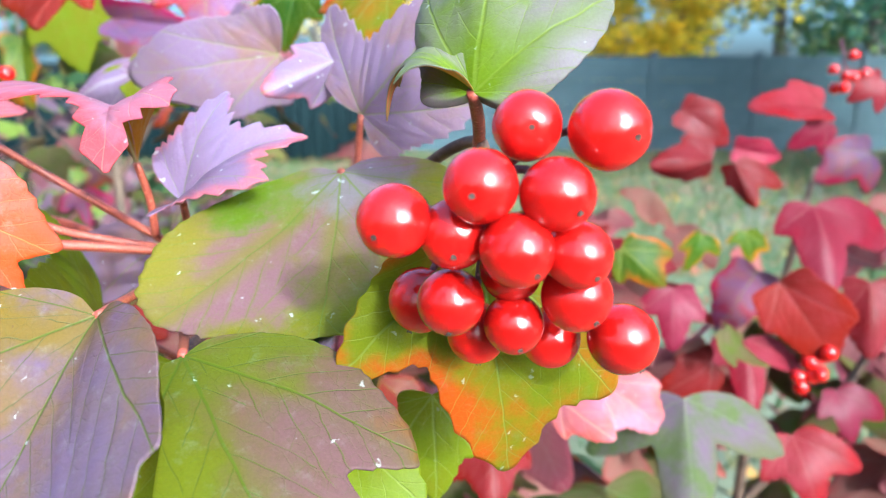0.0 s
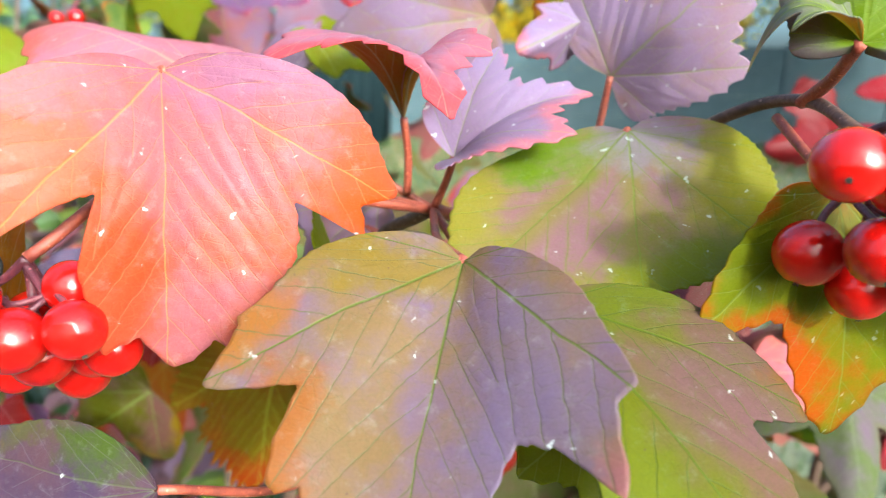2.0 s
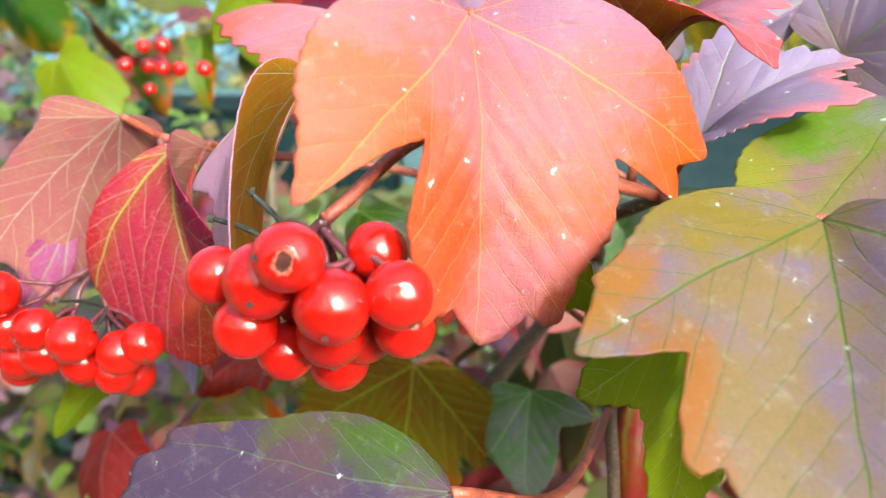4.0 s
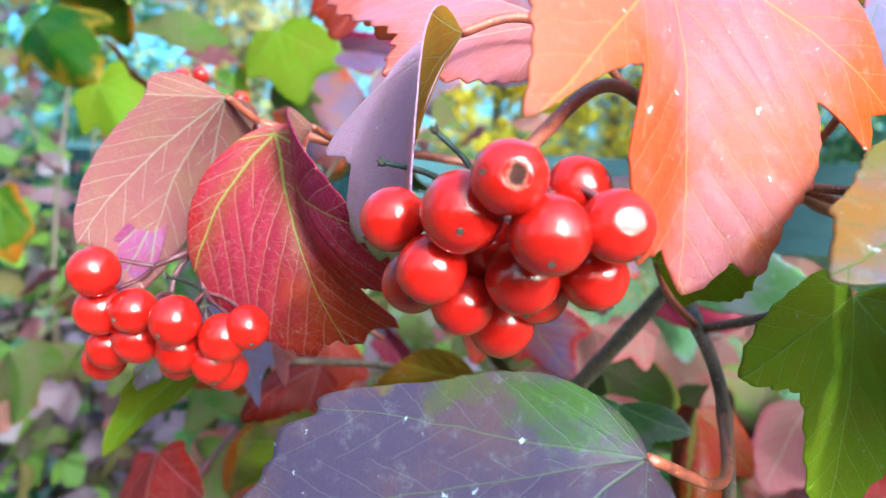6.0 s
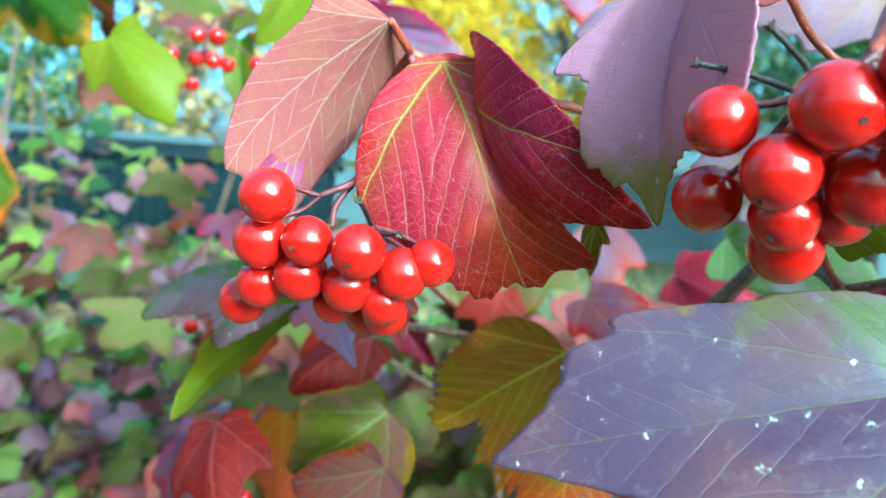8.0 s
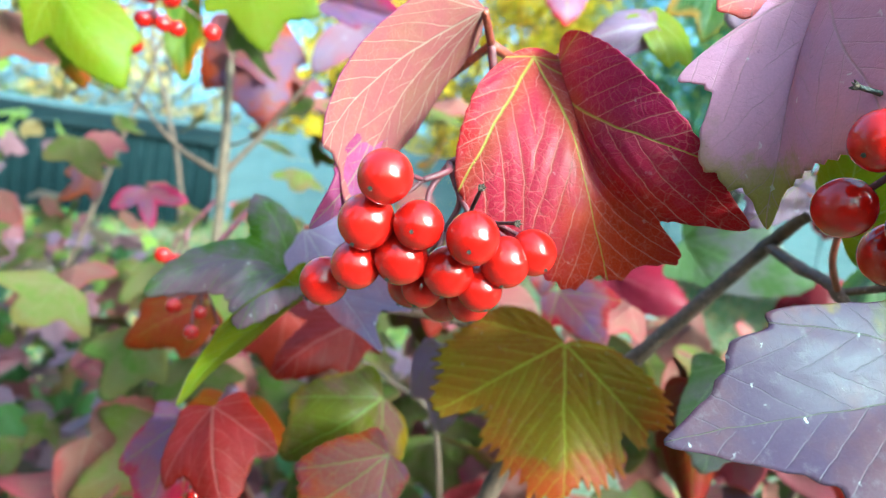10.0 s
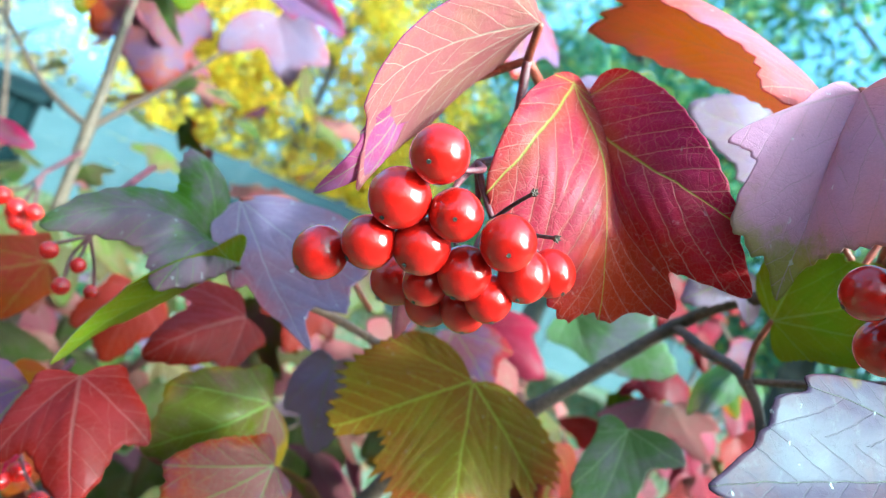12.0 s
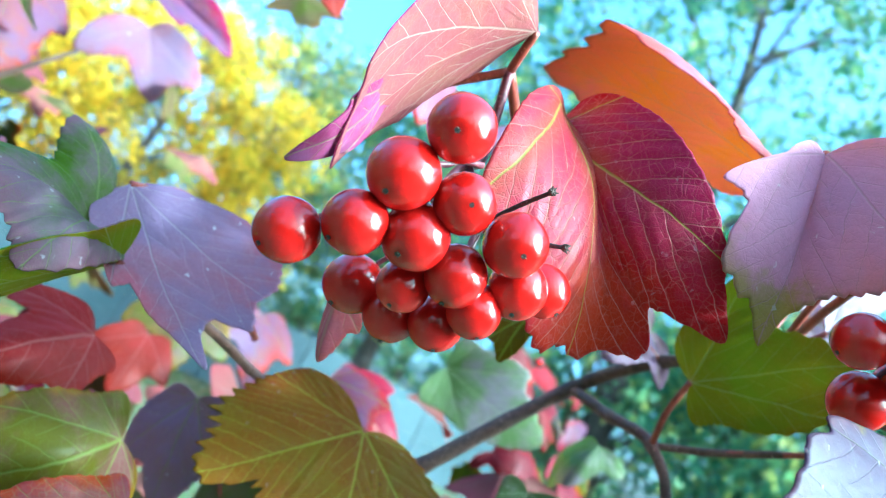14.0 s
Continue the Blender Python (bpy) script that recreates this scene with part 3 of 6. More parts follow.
    me.polygons.foreach_set("material_index", mats)
    me.update(calc_edges=True)
    thv, rv = np.tile(VT.ravel(), 2), np.tile(VR.ravel(), 2)
    mid = thv[faces].mean(axis=1)
    fs = np.argmin(np.abs(mid[:, None] - cent[None, :]), axis=1)
    pf, qf = veins(thv[faces], rv[faces], fs[:, None])
    for lname, uu, vv in (("veins", pf, qf), ("flat", np.tile(X.ravel(), 2)[faces] * 1000, np.tile(Y.ravel(), 2)[faces] * 1000)):
        layer = me.uv_layers.new(name=lname)
        layer.data.foreach_set("uv", np.stack([uu.ravel(), vv.ravel()], 1).ravel().astype(np.float32))
    at = me.attributes.new("rim", "FLOAT", "POINT")
    at.data.foreach_set("value", np.tile(np.tile(rr, na), 2).astype(np.float32))
    me.update()
    return me


def leaf(label, look_key, base, tip, a, b, parent, under="under", petiole=None, pet_r=0.0008, **kw):
    me = leaf_mesh("leaf", base, tip, a, b, **kw)
    me.materials.append(M[look_key])
    me.materials.append(M[under])
    ob = part("leaf", me, None, parent, label)
    if petiole:
        v, f = tube([*petiole, base], pet_r * 1.15, pet_r, seed=3)
        part("petiole", grid_mesh("petiole", v, f), M["petiole"], ob)
    return ob


def berry_mesh(seed, dent=None, deep=0.0, wide=0.2):
    """A round fruit of diameter 1 with a shallow dimple at the free end (-z); dent: the way to a sunken, puckered spot in its skin."""
    rng = np.random.default_rng(seed)
    bm = bmesh.new()
    bmesh.ops.create_uvsphere(bm, u_segments=72 if dent else 36, v_segments=48 if dent else 24, radius=0.5)
    sx, sy, sz = 1 + 0.05 * (rng.random(3) - 0.5)
    for v in bm.verts:
        x, y, z = v.co
        rho = math.hypot(x, y)
        z += 0.025 * math.exp(-(rho / 0.08) ** 2) * (1 if z < 0 else -1)
        lump = 1 + 0.012 * math.sin(5 * math.atan2(y, x) + seed) * (0.5 - z) + 0.006 * noise.noise(v.co * 5 + Vector((seed, 0, 0)))
        if dent:
            d = (v.co.normalized() - dent).length / wide * (1 + 0.35 * noise.noise(v.co * 6))
            lump *= 1 - deep * math.exp(-d ** 4) + deep * 0.45 * math.exp(-((d - 1.25) / 0.28) ** 2) + deep * 0.2 * noise.noise(v.co * 22) * math.exp(-d * d)
        v.co = (x * sx * lump, y * sy * lump, z * (0.98 + sz * 0.04))
    me = bpy.data.meshes.new("berry")
    bm.to_mesh(me)
    bm.free()
    for pl in me.polygons:
        pl.use_smooth = True
    me.materials.append(M["berry"])
    return me


def calyx_mesh():
    """The dry remnant of the flower at a berry's end: a nub with five curled points."""
    bm = bmesh.new()
    bmesh.ops.create_cone(bm, cap_ends=True, segments=10, radius1=0.055, radius2=0.075, depth=0.07)
    for k in range(5):
        a = 2 * math.pi * k / 5
        m = pose(0.055 * math.cos(a), 0.055 * math.sin(a), 0.045, 0, 40, math.degrees(a))
        bmesh.ops.create_cone(bm, cap_ends=True, segments=6, radius1=0.03, radius2=0.005, depth=0.085, matrix=m)
    me = bpy.data.meshes.new("calyx")
    bm.to_mesh(me)
    bm.free()
    me.materials.append(M["calyx"])
    return me


def scar_mesh(way, wide, seed):
    """A torn spot in a berry's skin: a sunken dark bed with a jagged pale rim, on a fruit of diameter 1."""
    rng = random.Random(seed)
    turn = Vector(way).to_track_quat("Z", "Y").to_matrix()
    rings = ((0.0, 0.478, 0), (0.45, 0.480, 0.10), (0.82, 0.486, 0.25), (0.98, 0.50, 0.25), (1.10, 0.515, 0.35), (1.22, 0.495, 0.40))
    verts, faces, n = [], [], 28
    for f, r, jag in rings:
        for k in range(n):
            a = 2 * math.pi * k / n
            th = f * wide * (1 + jag * rng.uniform(-0.6, 0.6)) * (1 + 0.18 * math.sin(2 * a + seed))
            h = r + 0.012 * rng.uniform(-1, 1) * (f > 0)
            verts.append(turn @ Vector((math.sin(th) * math.cos(a), math.sin(th) * math.sin(a), math.cos(th))) * h)
    for i in range(len(rings) - 1):
        for k in range(n):
            faces.append((i * n + k, i * n + (k + 1) % n, (i + 1) * n + (k + 1) % n, (i + 1) * n + k))
    me = grid_mesh("torn_skin", verts, faces)
    me.materials.append(M["scar"])
    me.materials.append(M["dry_skin"])
    for k, pl in enumerate(me.polygons):
        pl.material_index = 1 if k >= 3 * n else 0
    return me


BERRIES = [berry_mesh(s) for s in range(5)]
CALYX = calyx_mesh()


def berry_cluster(label, hub, peduncle, berries, out, seed=0, bare=(), pr=0.0009, dents=(), shoot="stalk"):
    """A hanging umbel. berries: (x, y, z, diameter in mm); out: the way in which the free ends look; bare: ends of stalks that lost their fruit."""
    rng = np.random.default_rng(seed)
    thing = new("berry_cluster")
    thing.location = hub
    hub = np.array(hub)

    def add(name, me, mat, parent, m=None):
        ob = part(name, me, mat, parent)
        if m is not None:
            ob.matrix_basis = m
        return ob

    v, f = tube([*peduncle, hub], pr * 1.25, pr * 1.05, seed=seed)
    add("peduncle", grid_mesh("peduncle", v, f), M[shoot], thing)
    cen = np.mean([b[:3] for b in berries], axis=0)
    rays = []
    for k in range(4):
        o = np.array(berries[(k * 4) % len(berries)][:3])
        e = hub + (0.55 * (o - hub) + 0.15 * (cen - hub)) * 0.75
        rays.append(e)
        v, f = tube([hub, (hub + e) / 2 + rng.normal(0, 0.0008, 3), e], pr * 0.85, pr * 0.7, sides=8, seed=seed + k)
        add("ray", grid_mesh("ray", v, f), M["stalk"], thing)
    for i, (x, y, z, d) in enumerate(berries):
        c = np.array((x, y, z))
        rad = d * 0.0005
        e = min(rays, key=lambda r: np.linalg.norm(r - c))
        away = unit(unit(c - e) + 0.55 * np.array(out) + rng.normal(0, 0.22, 3))
        start = c - away * rad * 0.93
        v, f = tube([e, (e + start) / 2 + rng.normal(0, 0.0006, 3), start], pr * 0.6, pr * 0.55, sides=7, seed=seed + i)
        add("pedicel", grid_mesh("pedicel", v, f), M["stalk"], thing)
        turn = Vector(-away).to_track_quat("Z", "Y").to_matrix().to_4x4()
        m = Matrix.Translation(c) @ turn @ Matrix.Diagonal((d * 0.001, d * 0.001, d * 0.001, 1))
        me = BERRIES[(i + seed) % 5]
        for k, way, deep, wide in dents:
            if k == i:
                me = berry_mesh(i, (turn.to_3x3().inverted() @ Vector(way)).normalized(), deep, wide)
        ob = add("berry", me, None, thing, m)
        for k, way, deep, wide in dents:
            if k == i and deep > 0.1:
                part("torn_skin", scar_mesh(turn.to_3x3().inverted() @ Vector(way), wide * 0.8, i), None, ob, "torn dark skin with pale dry rim")
        part("calyx", CALYX, None, ob).matrix_basis = pose(0, 0, -0.480, 180, 0, 40 * i) @ Matrix.Diagonal((0.55, 0.55, 0.7, 1))
    for i, e in enumerate(bare):
        e = np.array(e)
        s = min(rays + [hub], key=lambda r: np.linalg.norm(r - e))
        v, f = tube([s, (s + e) / 2 + rng.normal(0, 0.001, 3), e], pr * 0.5, pr * 0.42, sides=7, knots=0.2)
        add("pedicel", grid_mesh("pedicel", v, f), M["dead"], thing)
        k = part("calyx", CALYX, None, thing)
        k.matrix_basis = Matrix.Translation(e) @ Vector(e - s).to_track_quat("Z", "Y").to_matrix().to_4x4() @ Matrix.Diagonal((0.009, 0.009, 0.009, 1))
    return tagged(thing, label, "berry cluster", "clusters of red berries")


# ---------------------------------------------------------------- ground and far things
def ground():
    m = Nodes("ground_litter")
    co = m.coord()
    f, g = m.noise(co, 7.0, 6.0, 0.7), m.noise(co, 0.35, 3.0)
    col = m.mix(m.ramp(g, 0.4, 0.6), (0.10, 0.12, 0.05), (0.19, 0.17, 0.11))
    col = m.mix(m.ramp(f, 0.55, 0.75), col, (0.34, 0.28, 0.15))
    b = m.principled(Base_Color=col, Roughness=0.9, Normal=m.bump(f, 0.8, 0.05))
    mat = m.finish(b.outputs[0])
    bm = bmesh.new()
    bmesh.ops.create_grid(bm, x_segments=160, y_segments=160, size=1.0)
    for v in bm.verts:
        s = math.copysign(abs(v.co.x) ** 3, v.co.x) * 400, math.copysign(abs(v.co.y) ** 3, v.co.y) * 400
        h = 0.05 * noise.noise(Vector((s[0] * 0.6, s[1] * 0.6, 0))) if math.hypot(*s) < 40 else 0
        v.co = (s[0], s[1], h)
    tagged(part("ground", bm, mat), "trodden grass with dry autumn leaf litter", "ground", kind="structure")


ground()
M["grass"] = canopy_material("grass_blades", [(0.07, 0.10, 0.02), (0.10, 0.14, 0.03), (0.20, 0.17, 0.07), (0.05, 0.09, 0.02)], 0.3)
M["litter"] = canopy_material("fallen_leaves", [(0.40, 0.20, 0.04), (0.30, 0.12, 0.05), (0.42, 0.32, 0.10), (0.22, 0.12, 0.08), (0.38, 0.10, 0.08)], 0.2)


def cards(name, centres, normals, spins, length, width, bend=0.18):
    """Many small pointed leaves in one mesh, each of two folded halves."""
    n = len(centres)
    z = normals / np.linalg.norm(normals, axis=1)[:, None]
    ref = np.where(np.abs(z[:, 2:]) > 0.9, np.array([[1.0, 0, 0]]), np.array([[0, 0, 1.0]]))
    x = np.cross(ref, z)
    x /= np.linalg.norm(x, axis=1)[:, None]
    y = np.cross(z, x)
    c, s = np.cos(spins)[:, None], np.sin(spins)[:, None]
    x, y = x * c + y * s, y * c - x * s
    L, W = length[:, None], width[:, None]
    pts = np.stack([centres - y * L * 0.5, centres - x * W * 0.5 + z * W * bend, centres + y * L * 0.55 - z * L * 0.06, centres + x * W * 0.5 + z * W * bend], 1)
    me = bpy.data.meshes.new(name)
    me.vertices.add(n * 4)
    me.vertices.foreach_set("co", pts.ravel())
    faces = (np.arange(n)[:, None] * 4 + np.array([[0, 2, 1, 0, 3, 2]])).reshape(-1, 3)
    me.loops.add(faces.size)
    me.loops.foreach_set("vertex_index", faces.ravel())
    me.polygons.add(len(faces))
    me.polygons.foreach_set("loop_start", np.arange(len(faces)) * 3)
    me.polygons.foreach_set("loop_total", np.full(len(faces), 3))
    me.update(calc_edges=True)
    return me


RNG = np.random.default_rng(11)


def scatter_flat(name, material, count, size, label, category, area, upright=False):
    x0, x1, y0, y1 = area
    c = np.stack([RNG.uniform(x0, x1, count), RNG.uniform(y0, y1, count), RNG.uniform(0.02, 0.09, count)], 1)
    nrm = RNG.normal(0, 0.35, (count, 3)) + np.array([0, 0, 0.0 if upright else 1.0])
    if upright:
        nrm[:, 2] *= 0.2
        c[:, 2] = 0.04
        me = cards(name, c, nrm, RNG.normal(0, 0.3, count), RNG.uniform(0.6, 1.4, count) * size, np.full(count, size * 0.09))
    else:
        me = cards(name, c, nrm, RNG.uniform(0, 6.28, count), RNG.uniform(0.6, 1.3, count) * size, RNG.uniform(0.5, 0.9, count) * size)
    tagged(part(name, me, M[material]), label, category, kind="stuff")


scatter_flat("grass", "grass", 26000, 0.16, "short tired autumn grass on the ground", "grass", (-7, 10, 0.6, 14), True)
scatter_flat("fallen_leaves", "litter", 9000, 0.07, "dry fallen autumn leaves strewn on the grass", "leaves", (-7, 10, 0.5, 14))


def fence():
    slab = plain_material("concrete_slab", (0.044, 0.064, 0.078), (0.064, 0.086, 0.100), 6.0, 0.85, 0.5, 0.01)
    postm = plain_material("concrete_post", (0.052, 0.072, 0.088), (0.075, 0.095, 0.11), 9.0, 0.85, 0.5, 0.01)
    bm = bmesh.new()
    bmesh.ops.create_cube(bm, size=1.0, matrix=Matrix.Diagonal((2.02, 0.06, 0.485, 1)))
    bmesh.ops.bevel(bm, geom=bm.edges[:], offset=0.015, segments=2, affect="EDGES")
    slab_me = bpy.data.meshes.new("slab")
    bm.to_mesh(slab_me)
    bm.free()
    slab_me.materials.append(slab)
    bm = bmesh.new()
    bmesh.ops.create_cube(bm, size=1.0, matrix=Matrix.Translation((0, 0, 1.02)) @ Matrix.Diagonal((0.15, 0.14, 2.04, 1)))
    bmesh.ops.bevel(bm, geom=bm.edges[:], offset=0.02, segments=2, affect="EDGES")
    post_me = bpy.data.meshes.new("post")
    bm.to_mesh(post_me)
    bm.free()
    post_me.materials.append(postm)
    thing = new("fence")
    thing.location = (0, 14.6, 0)
    for k in range(-9, 17):
        part("post", post_me, None, thing).matrix_basis = pose(k * 2.17, 14.6, 0)
        for h in range(4):
            part("slab", slab_me, None, thing).matrix_basis = pose(k * 2.17 + 1.085, 14.6, 0.245 + h * 0.489)
    tagged(thing, "grey weathered concrete slab fence between concrete posts", "fence", kind="structure")


fence()


def shed():
    dark = plain_material("dark_sheet_metal", (0.003, 0.007, 0.009), (0.006, 0.012, 0.014), 5.0, 0.8, 0.2, 0.01, gloss=0.1)
    roofm = plain_material("dark_roof_felt", (0.006, 0.010, 0.012), (0.011, 0.016, 0.018), 8.0, 0.8, 0.5, 0.01, gloss=0.1)
    thing = new("shed")
    thing.location = (-5.0, 13.0, 0)
    for k in range(33):
        bm = bmesh.new()
        bmesh.ops.create_cube(bm, size=1.0, matrix=Matrix.Translation((-8.5 + k * 0.215, 12.4, 0.73)) @ Matrix.Diagonal((0.205, 0.04, 1.46, 1)))
        bmesh.ops.bevel(bm, geom=bm.edges[:], offset=0.01, segments=1, affect="EDGES")
        part("panel", bm, dark, thing)
    for x in (-8.63, -1.50):
        bm = bmesh.new()
        bmesh.ops.create_cube(bm, size=1.0, matrix=Matrix.Translation((x, 13.0, 0.73)) @ Matrix.Diagonal((0.05, 1.24, 1.46, 1)))
        part("side_wall", bm, dark, thing)
    for side in (-1, 1):      # two slopes that meet at the ridge
        bm = bmesh.new()
        bmesh.ops.create_cube(bm, size=1.0, matrix=pose(-5.06, 13.0 + side * 0.36, 1.60, side * -20, 0, 0) @ Matrix.Diagonal((7.5, 0.82, 0.05, 1)))
        bmesh.ops.bevel(bm, geom=bm.edges[:], offset=0.01, segments=1, affect="EDGES")
        part("roof", bm, roofm, thing)
    tagged(thing, "long low dark sheet-metal shed with pitched felt roof", "shed")


shed()
M["crown_yellow"] = canopy_material("crown_yellow", [(0.86, 0.60, 0.008), (0.80, 0.52, 0.006), (0.60, 0.52, 0.02), (0.88, 0.68, 0.03), (0.55, 0.38, 0.008)], 0.55)
M["crown_green"] = canopy_material("crown_green", [(0.05, 0.10, 0.04), (0.08, 0.15, 0.06), (0.12, 0.19, 0.07), (0.04, 0.09, 0.05), (0.20, 0.24, 0.05)], 0.45)
M["crown_airy"] = canopy_material("crown_airy", [(0.10, 0.20, 0.10), (0.16, 0.28, 0.14), (0.20, 0.32, 0.12), (0.08, 0.17, 0.10), (0.36, 0.38, 0.08)], 0.5)
M["crown_brown"] = canopy_material("crown_brown", [(0.46, 0.32, 0.12), (0.34, 0.22, 0.08), (0.56, 0.42, 0.16), (0.30, 0.26, 0.08), (0.50, 0.30, 0.08)], 0.5)
M["crown_mixed"] = canopy_material("crown_mixed", [(0.10, 0.15, 0.04), (0.30, 0.28, 0.04), (0.45, 0.36, 0.04), (0.08, 0.12, 0.04), (0.16, 0.20, 0.05)], 0.45)


def tree(label, x, y, height, spread, crown, leaves, low=0.15, size=0.16, seed=0):
    """Trunk with limbs and a crown of separate leaf clumps with gaps."""
    rng = np.random.default_rng(seed)
    thing = new("tree")
    thing.location = (x, y, 0)
    top = np.array((x + rng.normal(0, 0.3), y, height * 0.93))
    v, f = tube([(x, y, -0.1), (x + rng.normal(0, 0.1), y, height * 0.35), (x + rng.normal(0, 0.2), y, height * 0.65), top], 0.10 + height * 0.012, 0.03, sides=9, per=6, seed=seed)
    part("trunk", grid_mesh("trunk", v, f), M["tree_bark"], thing)
    clumps = []
    for k in range(26):
        u = low + (1 - low) * (k + rng.random()) / 26
        a = rng.uniform(0, 6.28)
        reach = spread * (0.35 + 0.75 * math.sin(math.pi * min(1, 0.15 + 0.8 * (1 - u)))) * rng.uniform(0.6, 1.1)
        s = np.array((x, y, height * u * 0.85))
        e = s + np.array((math.cos(a) * reach, math.sin(a) * reach, height * 0.10 + reach * rng.uniform(-0.1, 0.4)))
        m = (s + e) / 2 + np.array((0, 0, 0.12 * reach))
        v, f = tube([s, m, e], 0.045, 0.012, sides=6, per=4)
        part("limb", grid_mesh("limb", v, f), M["tree_bark"], thing)
        clumps += [(m, 0.6), (e, 0.9), ((m + e) / 2, 0.75)]
    cen = np.array([c for c, _ in clumps])
    rad = np.array([r for _, r in clumps]) * spread * 0.26
    pick = rng.integers(0, len(cen), leaves)
    sprays = cen[pick] + rng.normal(0, 1, (leaves, 3)) * rad[pick][:, None] * np.array((1, 1, 0.75))
    pos = sprays[rng.integers(0, leaves // 12, leaves)] + rng.normal(0, 0.8 * size, (leaves, 3))
    me = cards("crown", pos, rng.normal(0, 1, (leaves, 3)) + np.array((0, 0, 0.4)), rng.uniform(0, 6.28, leaves), rng.uniform(0.6, 1.3, leaves) * size, rng.uniform(0.5, 0.9, leaves) * size)
    part("crown", me, M[crown], thing)
    tagged(thing, label, "tree", "trees round the plot")


TREES = (
    ("slender birch with thinning yellow autumn leaves", 3.6, 17.5, 8.5, 2.2, "crown_yellow", 5200, 0.08),
    ("slender birch with thinning yellow autumn leaves", 0.6, 18.0, 7.5, 2.0, "crown_yellow", 6500, 0.08),
    ("tall tree with half-green half-yellow leaves", 7.0, 19.5, 11.0, 2.8, "crown_mixed", 6000, 0.12),
    ("dark green leafy tree behind the fence", 10.8, 17.5, 9.0, 2.6, "crown_green", 6500, 0.10),
    ("tall green tree with airy crown", 15.0, 19.0, 13.0, 3.6, "crown_green", 8000, 0.10),
    ("tall green tree with airy crown", 19.5, 15.0, 13.0, 3.6, "crown_green", 8000, 0.08),
    ("green tree with first yellow leaves", 23.0, 10.0, 12.0, 3.6, "crown_mixed", 7000, 0.08),
    ("green tree with airy crown", 22.0, 4.5, 12.0, 3.4, "crown_green", 7000, 0.08),
    ("thin tree with brownish leaves", -3.2, 19.0, 7.5, 2.2, "crown_brown", 2400, 0.08),
    ("thin tree with brownish leaves", -5.4, 17.4, 7.5, 2.4, "crown_brown", 2600, 0.06),
    ("dark green leafy tree behind the fence", -10.0, 18.5, 8.0, 2.6, "crown_green", 4000, 0.05),
    ("green tree with first yellow leaves", -7.5, 18.5, 8.5, 2.6, "crown_mixed", 2600, 0.10),
    ("dark green leafy tree behind the fence", -12.5, 18.0, 9.0, 2.8, "crown_green", 4000, 0.08),
    ("tall tree with half-green half-yellow leaves", 12.5, 26.0, 15.0, 4.0, "crown_mixed", 7000, 0.10),
    ("slender birch with thinning yellow autumn leaves", 5.6, 16.8, 7.5, 2.0, "crown_yellow", 5500, 0.08),
    ("tall green tree with airy crown", 8.4, 6.0, 12.0, 3.4, "crown_airy", 15000, 0.12),
    ("tall green tree with airy crown", 7.6, 11.0, 11.0, 3.0, "crown_airy", 12000, 0.18),
    ("green tree with airy crown", 11.0, 2.4, 10.0, 3.2, "crown_airy", 12000, 0.10),
    # five trees out of view, added to cut sky from the berries' reflections
    ("unseen leafy tree added to darken berry reflections", -7.0, -8.0, 9.0, 3.6, "crown_green", 5000, 0.05),
    ("unseen leafy tree added to darken berry reflections", -1.0, -9.5, 9.5, 3.6, "crown_green", 5000, 0.05),
    ("unseen leafy tree added to darken berry reflections", 5.0, -15.0, 5.0, 3.4, "crown_mixed", 5000, 0.05),
    ("unseen leafy tree added to darken berry reflections", -9.0, -1.0, 8.0, 3.6, "crown_green", 6000, 0.05),
    ("unseen leafy tree added to darken berry reflections", -9.0, 7.0, 6.5, 3.2, "crown_mixed", 6000, 0.05),
    ("low leafy bush beside the plot", 9.6, 4.4, 4.6, 2.2, "crown_airy", 6000, 0.03),
    ("low leafy bush beside the plot", 10.4, 7.6, 5.0, 2.3, "crown_airy", 6000, 0.03),
    ("low leafy bush beside the plot", 11.4, 0.6, 4.6, 2.3, "crown_mixed", 6000, 0.03),
    ("tall green tree with airy crown", 4.5, 28.0, 13.0, 3.6, "crown_mixed", 6000, 0.10),
)
for i, (lab, x, y, h, s, c, n, low) in enumerate(TREES):
    tree(lab, x, y, h, s, c, n, low, 0.15 if c == "crown_airy" else 0.20, i)

# ---------------------------------------------------------------- the viburnum shrub
shrub = new("viburnum_shrub")
shrub.location = (-0.10, 0.36, 0)
tagged(shrub, "viburnum shrub in autumn colours with three-lobed leaves", "shrub")

NODE = (-0.058, 0.149, 1.215)
FORK = (-0.0604, 0.2037, 1.1909)
JOINT = (-0.0715, 0.171, 1.2035)
stem("branch", [(-0.10, 0.36, -0.02), (-0.13, 0.34, 0.45), (-0.15, 0.30, 0.85), (-0.118, 0.255, 1.09), (-0.086, 0.2261, 1.147), FORK, JOINT, NODE], 0.0043, 0.0014, "branch", shrub, "grey-brown woody branch", per=10, knots=0.10, swell=0.18, sides=12)
stem("branch", [FORK, (-0.064, 0.185, 1.1862), (-0.067, 0.167, 1.1818), (-0.0635, 0.1580, 1.1650), (-0.060, 0.155, 1.12)], 0.0018, 0.0013, "twig", shrub, "thin brown side branch", knots=0.12, swell=0.2)
stem("branch", [NODE, (-0.040, 0.158, 1.210), (-0.018, 0.155, 1.222)], 0.0016, 0.0012, "petiole", shrub, "red young shoot", knots=0.08)
stem("branch", [(-0.1475, 0.235, 1.1525), (-0.163, 0.224, 1.156), (-0.1757, 0.2142, 1.1581)], 0.0013, 0.0011, "twig", shrub, "broken brown twig end", knots=0.15)
